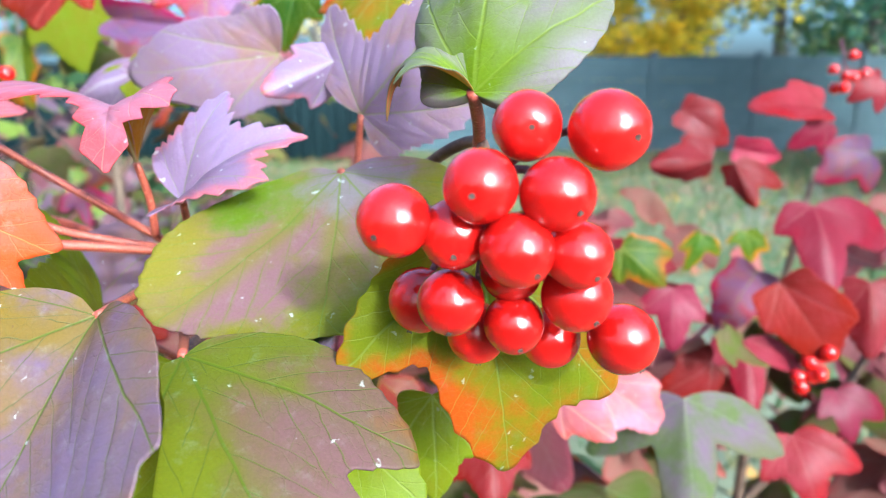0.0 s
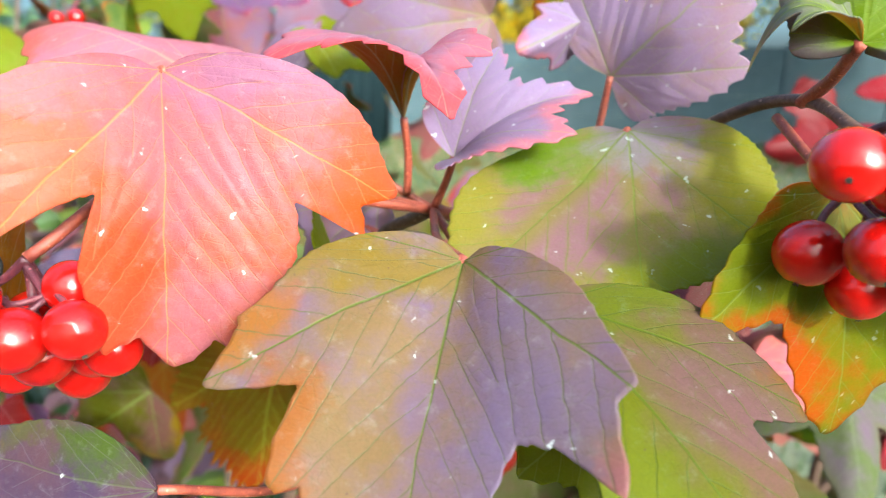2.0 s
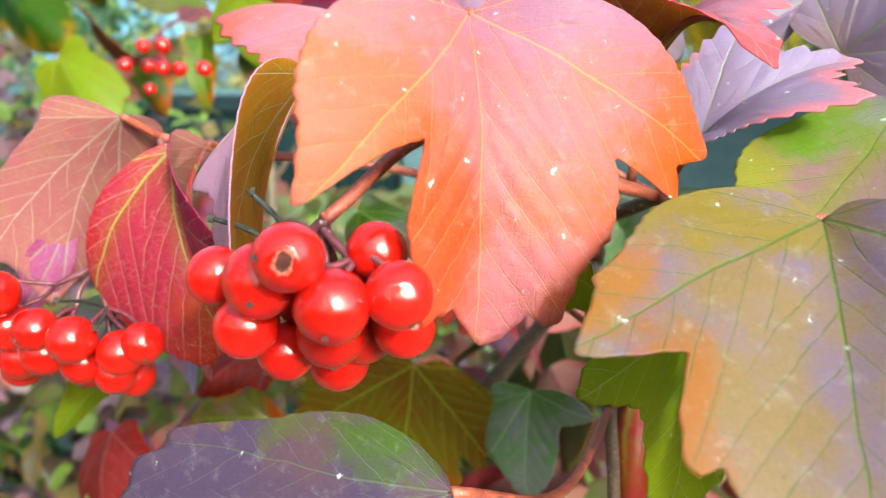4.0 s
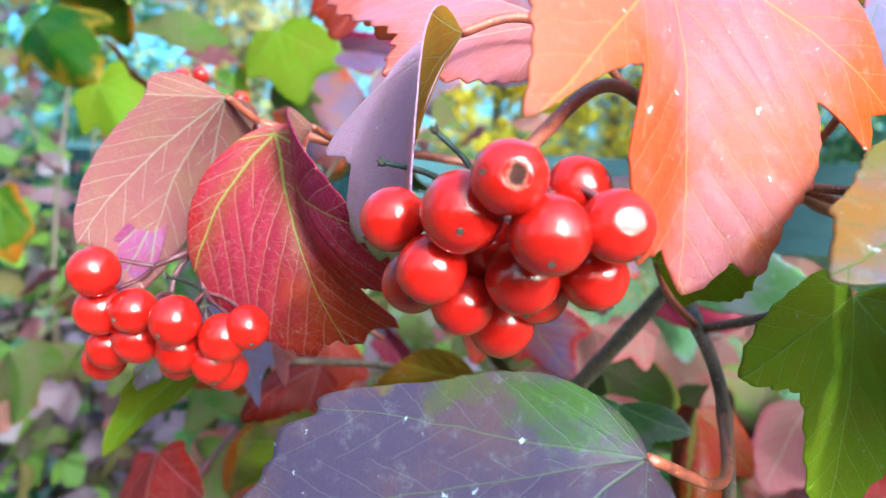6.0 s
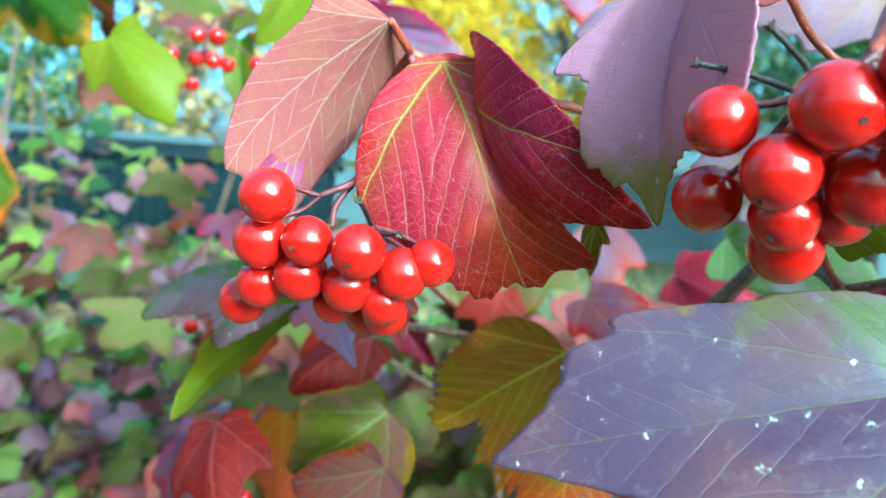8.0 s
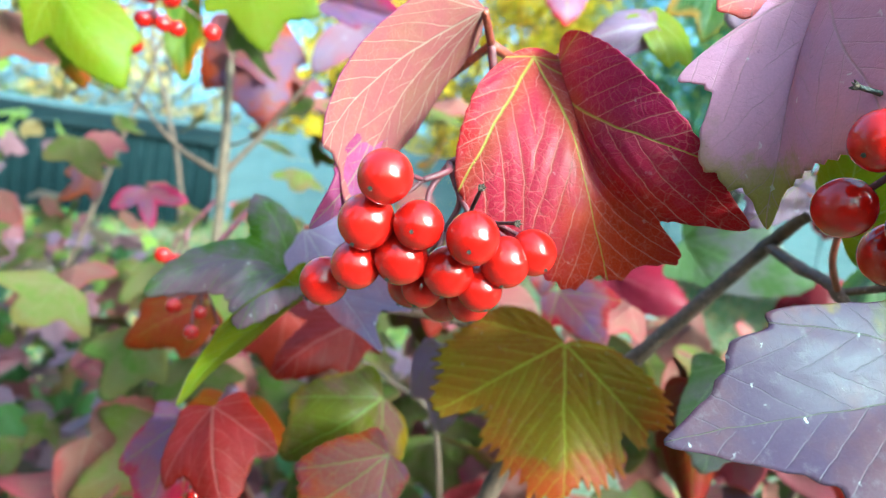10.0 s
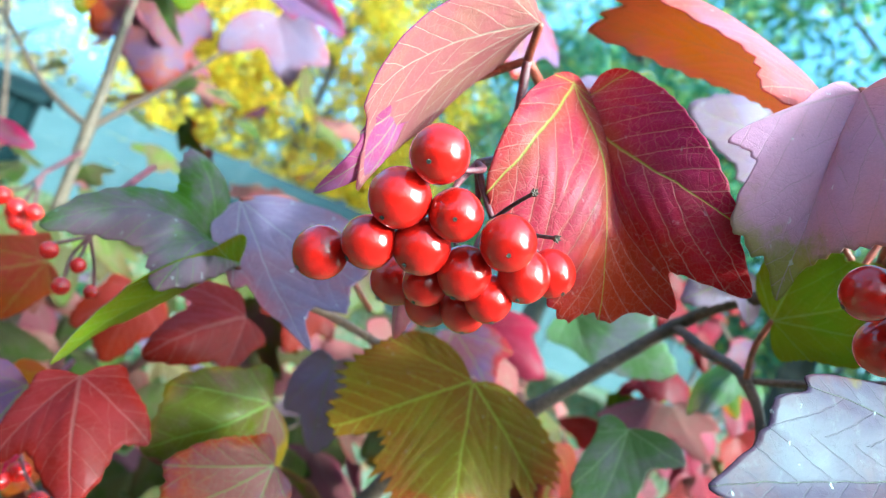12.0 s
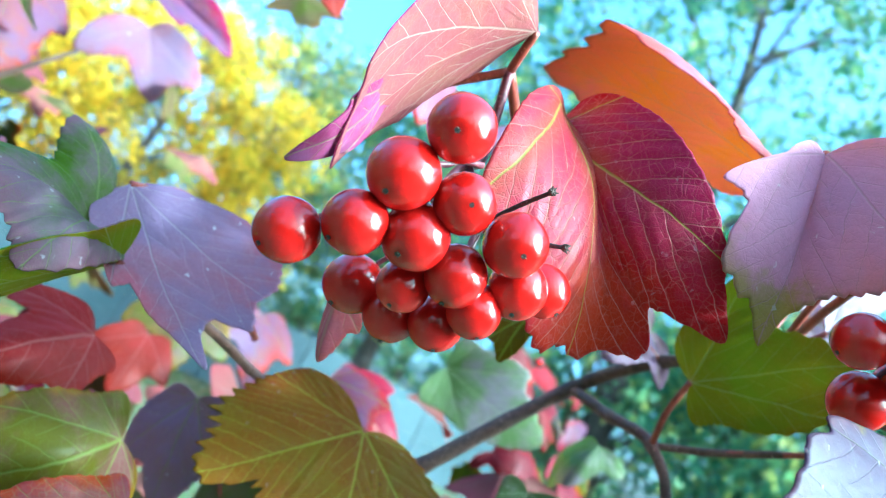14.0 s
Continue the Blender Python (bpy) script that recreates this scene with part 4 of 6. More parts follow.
stem("branch", [(-0.095, 0.225, 1.142), (-0.122, 0.238, 1.147), (-0.1475, 0.235, 1.1525)], 0.0016, 0.0013, "twig", shrub, knots=0.1)
stem("branch", [JOINT, (-0.100, 0.183, 1.214), (-0.127, 0.182, 1.2195), (-0.150, 0.172, 1.2215), (-0.168, 0.163, 1.2255)], 0.0012, 0.0011, "petiole", shrub, "orange-red young shoot", knots=0.05)
stem("branch", [(-0.067, 0.167, 1.1818), (-0.0588, 0.154, 1.187), (-0.054, 0.140, 1.193)], 0.0011, 0.0010, "twig", shrub, "thin red-brown twig", knots=0.08)

# outlines of the leaves that hang nearest, from one side of the leaf stalk round to the other
EDGE = {
    "crimson": [(-104, 0.08), (-90, 0.24), (-82, 0.34), (-75, 0.47), (-68, 0.58), (-61, 0.70), (-55, 0.79), (-47, 0.85), (-32, 0.91), (-17, 1.03), (-11, 0.98), (-5, 1.03), (0, 0.99), (9, 1.05), (11, 1.03), (14, 0.87), (20, 0.98), (24.5, 1.10), (31, 0.93), (36, 0.85), (43, 0.73), (52, 0.58), (60, 0.47), (70, 0.34), (82, 0.24), (104, 0.08)],
    "coral": [(-105, 0.08), (-88, 0.30), (-80, 0.47), (-75, 0.54), (-67, 0.62), (-62, 0.67), (-53, 0.74), (-47, 0.82), (-42.5, 0.90), (-41, 0.76), (-38, 0.64), (-34, 0.56), (-28, 0.49), (-26, 0.60), (-24, 0.70), (-22, 0.76), (-16, 0.84), (-13, 0.97), (-6, 0.89), (1, 1.01), (6, 0.98), (9, 0.93), (14, 1.01), (22, 0.88), (31, 0.84), (38, 0.75), (42, 0.68), (44.5, 0.63), (47, 0.76), (49, 0.92), (55, 0.81), (62, 0.91), (67, 0.81), (77, 0.70), (85, 0.58), (91, 0.48), (97, 0.36), (105, 0.20), (118, 0.07)],
    "lilac": [(-124, 0.07), (-108, 0.16), (-98, 0.24), (-88, 0.34), (-79, 0.43), (-71, 0.49), (-64, 0.56), (-61, 0.64), (-57, 0.66), (-53, 0.72), (-48.5, 0.80), (-43, 0.69), (-37, 0.58), (-34, 0.63), (-31, 0.71), (-25, 0.81), (-21, 0.74), (-12, 0.86), (0, 1.0), (12, 0.80), (17, 0.70), (22, 0.63), (26, 0.60), (34, 0.67), (39, 0.85), (44, 0.72), (48, 0.65), (53.5, 0.66), (59, 0.52), (64, 0.45), (73, 0.35), (80, 0.26), (95, 0.14), (118, 0.06)],
    "mauve": [(-75, 0.06), (-45, 0.12), (-31, 0.19), (-26, 0.27), (-27.5, 0.34), (-30, 0.43), (-30.5, 0.50), (-28, 0.62), (-20, 0.80), (-8, 0.92), (2, 1.0), (12, 0.92), (21, 0.80), (23, 0.66), (25, 0.64), (31, 0.72), (36, 0.82), (43, 0.76), (47, 0.70), (53, 0.62), (58, 0.57), (64, 0.49), (71, 0.39), (78, 0.28), (88, 0.17), (105, 0.07)],
    "olive": [(-112, 0.10), (-90, 0.28), (-80, 0.50), (-76, 0.61), (-71, 0.72), (-64, 0.83), (-56, 0.93), (-50, 1.0), (-40, 1.03), (-30, 0.98), (-19, 0.95), (-1, 0.84), (15, 0.81), (24, 0.79), (36, 0.73), (53, 0.70), (62, 0.69), (72, 0.63), (84, 0.55), (98, 0.45), (113, 0.30), (133, 0.10)],
    "plum": [(-88, 0.03), (-71, 0.09), (-65, 0.14), (-58, 0.20), (-51, 0.27), (-44, 0.33), (-36, 0.41), (-30, 0.47), (-26, 0.56), (-23, 0.65), (-20, 0.74), (-17, 0.715), (-14, 0.82), (-11, 0.815), (-6, 0.86), (-3, 0.92), (0, 1.01), (2.5, 0.90), (5, 0.845), (8, 0.77), (13, 0.71), (20, 0.70), (30, 0.66), (42, 0.60), (55, 0.50), (70, 0.40), (88, 0.27), (110, 0.08)],
    "reddening": [(-142, 0.15), (-119, 0.45), (-103, 0.58), (-90, 0.70), (-80, 0.81), (-73, 0.79), (-62, 0.90), (-55, 0.88), (-50, 0.66), (-43, 0.68), (-38, 0.84), (-31, 0.80), (-24, 0.90), (-18, 0.85), (-12, 0.95), (-2, 0.92), (7, 0.80), (14, 0.88), (20, 0.80), (26, 0.83), (33, 0.61), (38, 0.80), (46, 0.72), (53, 0.81), (64, 0.71), (73, 0.53), (82, 0.36), (106, 0.09)],
    "hanging": [(-80, 0.08), (-61, 0.20), (-47, 0.34), (-44, 0.64), (-42, 0.72), (-36, 0.65), (-30, 0.64), (-26, 0.76), (-20, 0.87), (-15, 0.86), (-12, 0.90), (-8, 0.87), (-4, 0.92), (0, 1.02), (3, 0.88), (8, 0.85), (16, 0.83), (28, 0.86), (40, 0.84), (60, 0.60), (80, 0.40), (105, 0.08)],
    "lavender": [(-80, 0.12), (-32, 0.36), (-22, 0.56), (-14, 0.52), (-8, 0.68), (-4, 0.75), (-1, 0.85), (1, 1.01), (4, 0.80), (10, 0.74), (17, 0.90), (26, 0.80), (36, 0.83), (46, 0.78), (65, 0.54), (78, 0.30), (100, 0.08)],
}

G = dict(parent=shrub)
leaf("large lobed leaf, lilac with orange margin and dust specks", "lc", (-0.0512, 0.0967, 1.2175), (-0.0593, 0.0602, 1.1824), (-0.0853, 0.0806, 1.2042), (-0.0330, 0.0712, 1.2106), petiole=[NODE, (-0.056, 0.125, 1.214)], sag=0.02, hump=0.05, fold=0.75, edge=EDGE["lilac"], na=300, nr=40, teeth=0.02, count=46, relief=0.00005, seed=1, **G)
leaf("lobed leaf, lime green turning mauve", "lb", (-0.0383, 0.0945, 1.2121), (-0.014, 0.064, 1.187), (-0.0392, 0.0711, 1.1960), (-0.0031, 0.0885, 1.1979), under="under_green", petiole=[NODE, (-0.047, 0.118, 1.208)], sag=0.07, edge=EDGE["mauve"], na=300, nr=40, teeth=0.02, count=46, relief=0.00005, seed=2, **G)
leaf("broad leaf, olive green flushed with mauve", "lm", (-0.0200, 0.1343, 1.2345), (-0.0205, 0.1022, 1.2062), (-0.0480, 0.1104, 1.2127), (0.0022, 0.1130, 1.2183), under="under_green", petiole=[(-0.030, 0.158, 1.212), (-0.021, 0.152, 1.228)], sag=-0.06, hump=0.046, edge=EDGE["olive"], na=300, nr=40, teeth=0.02, count=46, relief=0.00005, seed=3, **G)
leaf("sunlit lobed leaf, pink with glowing orange tip", "or", (-0.0973, 0.1037, 1.2438), (-0.0953, 0.0940, 1.2012), (-0.1153, 0.0802, 1.2186), (-0.0642, 0.1047, 1.2262), petiole=[NODE, (-0.080, 0.134, 1.224), (-0.094, 0.117, 1.240)], sag=0.073, hump=0.01, droop=0.20, edge=EDGE["coral"], relief=0.00012, na=300, nr=40, teeth=0.02, count=46, seed=4, **G)
leaf("large pink lobed leaf with coral margin, orange beneath", "pk", (-0.1060, 0.1400, 1.2430), (-0.1500, 0.1600, 1.2530), (-0.1430, 0.1850, 1.2530), (-0.1358, 0.1336, 1.2296), under="under_orange", petiole=[NODE, (-0.085, 0.152, 1.230), (-0.098, 0.147, 1.240)], sag=0.08, broad=0.78, teeth=0.07, basal=0.45, na=220, seed=5, **G)
leaf("curled lobed leaf, pink with brown underside", "pl", (-0.0643, 0.1441, 1.2352), (-0.0536, 0.1089, 1.2375), (-0.0855, 0.1150, 1.2460), (-0.0450, 0.1215, 1.2437), petiole=[(-0.0638, 0.1491, 1.2184), (-0.0635, 0.1470, 1.227)], sag=0.28, broad=0.70, teeth=0.10, count=20, na=200, seed=6, **G)
leaf("lilac lobed leaf with pink tips and bright glints", "li", (-0.0535, 0.1395, 1.2277), (-0.0270, 0.1370, 1.2410), (-0.0317, 0.1233, 1.2337), (-0.0440, 0.1480, 1.2490), petiole=[NODE, (-0.0555, 0.146, 1.221)], sag=0.14, broad=0.66, basal=0.4, teeth=0.13, count=22, na=200, seed=7, **G)
leaf("curled leaf, lime green with lilac lobe", "top", (0.0044, 0.1024, 1.2498), (0.0110, 0.1140, 1.2770), (0.0245, 0.1060, 1.2634), (-0.0020, 0.1160, 1.2640), under="under", petiole=[(0.0062, 0.1212, 1.2408), (0.0058, 0.112, 1.2445)], sag=0.10, curl=0.06, broad=0.75, teeth=0.03, seed=8, pet_r=0.0010, **G)
leaf("curled side lobe, lilac with orange underside", "top", (0.0046, 0.1026, 1.2500), (-0.0088, 0.1080, 1.2462), (-0.0055, 0.1100, 1.2480), (-0.0050, 0.1010, 1.2455), shrub, under="under_orange", sag=0.50, broad=0.40, basal=0.22, teeth=0.02, back=1.7, seed=33)
leaf("pale lilac lobed leaf on a red petiole", "tl", (-0.0188, 0.1602, 1.2447), (0.0088, 0.1489, 1.2726), (0.0094, 0.1534, 1.2477), (-0.0251, 0.1737, 1.2687), petiole=[(-0.024, 0.160, 1.212), (-0.0204, 0.1613, 1.2323)], teeth=0.11, sag=0.08, broad=0.68, seed=9, **G)
leaf("yellow-green leaf with orange lobes behind berries", "yb", (0.0050, 0.1035, 1.2283), (0.0110, 0.1060, 1.1860), (-0.0165, 0.0990, 1.2080), (0.0285, 0.1100, 1.2000), under="under_green", petiole=[(0.004, 0.125, 1.238)], sag=0.08, broad=0.66, seed=10, **G)
leaf("dusty plum-purple leaf with pale veins", "ld", (-0.0983, 0.0930, 1.1797), (-0.1548, 0.0988, 1.1649), (-0.1406, 0.1023, 1.1820), (-0.1284, 0.0829, 1.1569), petiole=[(-0.0635, 0.1580, 1.1650), (-0.080, 0.115, 1.168)], sag=0.02, hump=0.133, droop=0.072, edge=EDGE["plum"], na=300, nr=40, teeth=0.02, count=46, relief=0.00006, seed=11, **G)
leaf("olive-green leaf reddening along its toothed margin", "lg", (-0.1142, 0.2214, 1.1513), (-0.1168, 0.1981, 1.1057), (-0.1536, 0.2215, 1.1264), (-0.0880, 0.2038, 1.1270), under="under_green", petiole=[(-0.095, 0.225, 1.142), (-0.106, 0.233, 1.150)], sag=0.02, edge=EDGE["reddening"], na=420, nr=36, teeth=0.11, count=44, seed=12, **G)
leaf("crimson leaf with yellow-green veins", "rf", (-0.1548, 0.1577, 1.2245), (-0.1380, 0.1411, 1.1833), (-0.1745, 0.1520, 1.1995), (-0.1310, 0.1222, 1.1935), under="under_pink", petiole=[(-0.150, 0.172, 1.2215), (-0.152, 0.166, 1.2225)], sag=0.20, fold=0.40, star=(-0.15, 0.02, -46, 1, 43), edge=EDGE["crimson"], na=300, nr=40, teeth=0.02, count=46, relief=0.00012, seed=13, **G)
leaf("folded hanging leaf showing its pale pink underside", "fo", (-0.1725, 0.1550, 1.2300), (-0.1930, 0.1570, 1.1860), (-0.1765, 0.1650, 1.2060), (-0.1980, 0.1465, 1.2000), under="under_pink", petiole=[(-0.168, 0.163, 1.2255)], sag=0.12, broad=0.62, teeth=0.02, back=1.75, basal=0.30, seed=14, **G)
leaf("narrow lilac leaf with a dark drooping tip", "fo", (-0.1900, 0.1610, 1.2060), (-0.2004, 0.1556, 1.1830), (-0.1990, 0.1550, 1.1960), (-0.1930, 0.1610, 1.1920), under="under_pink", petiole=[(-0.1680, 0.1630, 1.2255), (-0.1740, 0.1730, 1.2190), (-0.1830, 0.1720, 1.2110)], sag=0.10, broad=0.40, basal=0.16, teeth=0.0, seed=31, **G)
leaf("mauve-pink hanging leaf with toothed tip", "rp", (-0.1233, 0.1220, 1.2369), (-0.1291, 0.1187, 1.1950), (-0.1439, 0.1299, 1.2180), (-0.1260, 0.0985, 1.2100), petiole=[(-0.105, 0.130, 1.240), (-0.115, 0.126, 1.2405)], sag=0.115, droop=-0.023, edge=EDGE["hanging"], na=300, nr=40, teeth=0.02, count=46, relief=0.00005, seed=15, **G)
leaf("lime-green leaf with its underside turned out", "gb", (-0.081, 0.155, 1.198), (-0.0785, 0.1215, 1.2130), (-0.0900, 0.1460, 1.2255), (-0.0740, 0.1260, 1.2000), under="under_green", petiole=[(-0.067, 0.167, 1.1818), (-0.0760, 0.161, 1.190)], sag=0.05, broad=0.72, seed=16, **G)
leaf("yellow-green leaf low on a twig", "gb", (-0.054, 0.130, 1.196), (-0.0600, 0.123, 1.1590), (-0.0785, 0.118, 1.1840), (-0.036, 0.125, 1.170), under="under_green", petiole=[(-0.0588, 0.154, 1.187), (-0.054, 0.140, 1.193)], sag=0.06, broad=0.74, seed=17, **G)
leaf("bright yellow-green leaf under larger leaves", "gb", (-0.022, 0.110, 1.196), (-0.0250, 0.088, 1.1700), (-0.0420, 0.0925, 1.1850), (-0.003, 0.101, 1.182), under="under_green", petiole=[(-0.02, 0.14, 1.195)], sag=0.06, broad=0.72, seed=18, **G)
leaf("small curled green leaf with lilac edge", "gl", (-0.2010, 0.226, 1.1640), (-0.2400, 0.215, 1.1570), (-0.2150, 0.240, 1.1830), (-0.214, 0.200, 1.150), under="under_green", petiole=[(-0.185, 0.228, 1.158)], sag=0.22, curl=0.10, broad=0.70, seed=20, **G)
leaf("lilac lobed leaf with drooping pointed tip", "lv", (-0.1992, 0.2279, 1.1775), (-0.1775, 0.1942, 1.1494), (-0.1964, 0.2079, 1.1556), (-0.1682, 0.2056, 1.1693), petiole=[(-0.1475, 0.24, 1.160), (-0.18, 0.235, 1.182)], sag=-0.05, edge=EDGE["lavender"], na=300, nr=40, teeth=0.02, count=46, relief=0.00005, seed=21, **G)
leaf("narrow drooping green leaf", "gl", (-0.1960, 0.216, 1.1610), (-0.2270, 0.206, 1.1300), (-0.213, 0.222, 1.138), (-0.217, 0.200, 1.150), under="under_green", petiole=[(-0.1757, 0.2142, 1.1581)], sag=0.06, broad=0.60, teeth=0.02, seed=22, **G)

# ---------------------------------------------------------------- berry clusters
A_BERRIES = [(0.0101, 0.0834, 1.2459, 8.5), (0.0195, 0.0814, 1.2455, 9.8), (0.0043, 0.0779, 1.2394, 9.0), (0.0132, 0.0782, 1.2384, 8.8), (-0.0059, 0.0814, 1.2347, 9.2),
             (0.0014, 0.0822, 1.2329, 8.7), (0.0086, 0.0776, 1.2319, 9.0), (0.0161, 0.0792, 1.2310, 8.4), (-0.0031, 0.0934, 1.2210, 9.4), (0.0010, 0.0839, 1.2237, 8.7),
             (0.0172, 0.0846, 1.2242, 9.2), (0.0094, 0.0865, 1.2198, 8.2), (0.0049, 0.0937, 1.2160, 9.0), (0.0156, 0.0947, 1.2149, 9.0), (0.0247, 0.0889, 1.2168, 9.8), (0.0090, 0.0875, 1.2270, 8.4)]
B_BERRIES = [(-0.1310, 0.0976, 1.2081, 8.5), (-0.1222, 0.0893, 1.2096, 10.0), (-0.1173, 0.0837, 1.2136, 8.4), (-0.1126, 0.0851, 1.2075, 9.2), (-0.1049, 0.0871, 1.2086, 8.4),
             (-0.1084, 0.0934, 1.2127, 8.0), (-0.1257, 0.0931, 1.2024, 8.8), (-0.1287, 0.1044, 1.1991, 8.7), (-0.1146, 0.0939, 1.2016, 9.4), (-0.1218, 0.0981, 1.1974, 8.2),
             (-0.1053, 0.0971, 1.2017, 8.9), (-0.1162, 0.1067, 1.1934, 9.9), (-0.1117, 0.1031, 1.1985, 8.6), (-0.1195, 0.1005, 1.2050, 9.0),
             (-0.1105, 0.1005, 1.2065, 8.8)]
C_BERRIES = [(-0.1905, 0.1353, 1.1948, 9.6), (-0.1920, 0.1403, 1.1867, 10.0), (-0.1836, 0.1365, 1.1874, 8.9), (-0.1745, 0.1336, 1.1864, 9.4), (-0.1669, 0.1372, 1.1827, 9.3),
             (-0.1621, 0.1370, 1.1850, 8.6), (-0.1925, 0.1445, 1.1785, 9.1), (-0.1972, 0.1515, 1.1739, 9.4), (-0.1850, 0.1412, 1.1810, 9.8), (-0.1764, 0.1401, 1.1795, 9.4),
             (-0.1700, 0.1405, 1.1770, 8.6), (-0.1790, 0.1593, 1.1739, 9.8), (-0.1732, 0.1544, 1.1723, 9.4), (-0.1696, 0.1476, 1.1736, 8.8),
             (-0.1792, 0.1466, 1.1755, 8.2)]
berry_cluster("glossy ripe red viburnum berries in a dense hanging cluster", (0.0055, 0.100, 1.2370), [(-0.018, 0.155, 1.222), (-0.0009, 0.1372, 1.2372), (0.0065, 0.1215, 1.2412)], A_BERRIES, (-0.1, -0.50, -0.85), 1, pr=0.0010, shoot="twig")
berry_cluster("ripe red viburnum berries with some shrivelled skins", (-0.1155, 0.0945, 1.2165), [NODE, (-0.085, 0.128, 1.222), (-0.102, 0.1100, 1.2275)], B_BERRIES, (-0.1, -0.45, -0.9), 2, shoot="petiole", bare=[(-0.1329, 0.1017, 1.2154), (-0.126, 0.098, 1.2195)], pr=0.0009, dents=[(2, (0.12, -1.0, 0.05), 0.11, 0.32), (4, (0.15, -1.0, 0.15), 0.05, 0.36)])
berry_cluster("small ripe red viburnum berries on dark wine stalks", (-0.1765, 0.150, 1.1990), [(-0.168, 0.163, 1.2255), (-0.1655, 0.163, 1.214), (-0.169, 0.157, 1.204)], C_BERRIES, (-0.2, -0.40, -0.9), 3, bare=[(-0.168, 0.131, 1.190), (-0.175, 0.131, 1.195)], pr=0.0008)

# ---------------------------------------------------------------- foliage further back
TEMPLATES = []
for i, key in enumerate(("bg_red", "bg_mauve", "bg_green", "bg_orange", "bg_olive")):
    for j in range(2):
        rr = random.Random(i * 7 + j)
        me = leaf_mesh("leaf", (0, 0, 0), (0, 0.060, 0), (-0.036, 0.028, -0.006 - 0.004 * j), (0.036, 0.028, -0.004), broad=0.62 + 0.1 * j, sag=0.06 + 0.05 * j, sag2=-0.10, na=60, nr=9, teeth=0.07, count=20, seed=40 + i * 3 + j, wave=0.02)
        me.materials.append(M[key])
        me.materials.append(M["under_rose" if i in (0, 1) else "under_dull"])
        TEMPLATES.append(me)


def foliage(parent, count, box, weights, seed, size=(0.7, 1.25), drop=0.6):
    """Single leaves with short petioles, spread through a box; weights: red, mauve, green, orange, olive."""
    rng = random.Random(seed)
    kinds = [k for k, w in enumerate(weights) for _ in range(w)]
    for _ in range(count):
        x, y, z = (rng.uniform(box[k], box[k + 1]) for k in (0, 2, 4))
        me = TEMPLATES[rng.choice(kinds) * 2 + rng.randrange(2)]
        ob = part("leaf", me, None, parent)
        s = rng.uniform(*size)
        face = Euler((radians(rng.gauss(-40, 30) * drop - 60 * (1 - drop)), radians(rng.gauss(0, 25)), radians(rng.gauss(180, 60))))
        ob.matrix_basis = Matrix.LocRotScale((x, y, z), face, (s, s, s))


foliage(shrub, 40, (-0.34, -0.02, 0.42, 0.66, 0.98, 1.14), (2, 4, 5, 1, 5), 1)
foliage(shrub, 60, (-0.60, -0.05, 0.50, 1.0, 0.72, 1.08), (2, 4, 6, 1, 5), 2)
foliage(shrub, 22, (-0.45, -0.02, 0.34, 0.75, 1.27, 1.48), (2, 5, 5, 1, 2), 3)
foliage(shrub, 22, (-0.10, 0.10, 0.30, 0.50, 0.98, 1.14), (5, 3, 3, 2, 3), 4)
foliage(shrub, 50, (-0.62, -0.14, 0.50, 0.95, 0.98, 1.15), (2, 4, 6, 1, 6), 11, (0.4, 0.75))
foliage(shrub, 34, (-0.42, -0.02, 0.45, 0.85, 1.14, 1.30), (2, 5, 4, 2, 3), 8, (0.45, 0.9))
foliage(shrub, 26, (-0.06, 0.16, 0.30, 0.62, 1.04, 1.19), (3, 3, 5, 1, 1), 9, (0.45, 0.85))
stem("branch", [(-0.225, 0.50, 0.30), (-0.243, 0.515, 0.90), (-0.2483, 0.5225, 1.1847), (-0.252, 0.54, 1.24), (-0.258, 0.56, 1.36)], 0.0045, 0.0022, "tan", shrub, "upright tan-brown stem", knots=0.12, swell=0.15)
stem("branch", [(-0.2483, 0.5225, 1.1847), (-0.2204, 0.5195, 1.2231), (-0.195, 0.515, 1.262)], 0.0024, 0.0012, "branch", shrub, "dark side twig", knots=0.12)
stem("branch", [(-0.2483, 0.5225, 1.1847), (-0.280, 0.530, 1.200), (-0.315, 0.54, 1.232)], 0.0022, 0.0012, "branch", shrub, "dark side twig", knots=0.12)

# leaves of the middle distance
MID = dict(na=90, nr=16, teeth=0.065, wave=0.016)
leaf("soft lime-green leaf among upper foliage", "gb", (-0.2435, 0.4553, 1.3091), (-0.2256, 0.4471, 1.2605), (-0.2616, 0.4543, 1.2786), (-0.1964, 0.4474, 1.2865), shrub, under="under_dull", sag=0.05, broad=0.78, seed=100, **MID)
leaf("pale lilac leaf with brownish fold", "tl", (-0.0453, 0.1973, 1.2601), (-0.0901, 0.2016, 1.2549), (-0.0710, 0.1980, 1.2654), (-0.0630, 0.2025, 1.2430), shrub, under="under_rose", sag=0.10, broad=0.65, seed=101, **MID)
leaf("small whitish-lilac lobed leaf", "li", (-0.0253, 0.1658, 1.2568), (-0.0406, 0.1568, 1.2495), (-0.0360, 0.1684, 1.2593), (-0.0324, 0.1678, 1.2465), shrub, under="under_rose", sag=0.08, broad=0.72, seed=102, **MID)
leaf("mauve-pink leaf in upper foliage", "bg_mauve", (-0.1000, 0.3208, 1.3058), (-0.0989, 0.3016, 1.2689), (-0.1247, 0.3125, 1.2837), (-0.0767, 0.3122, 1.2860), shrub, under="under_rose", sag=0.13, broad=0.75, seed=103, **MID)
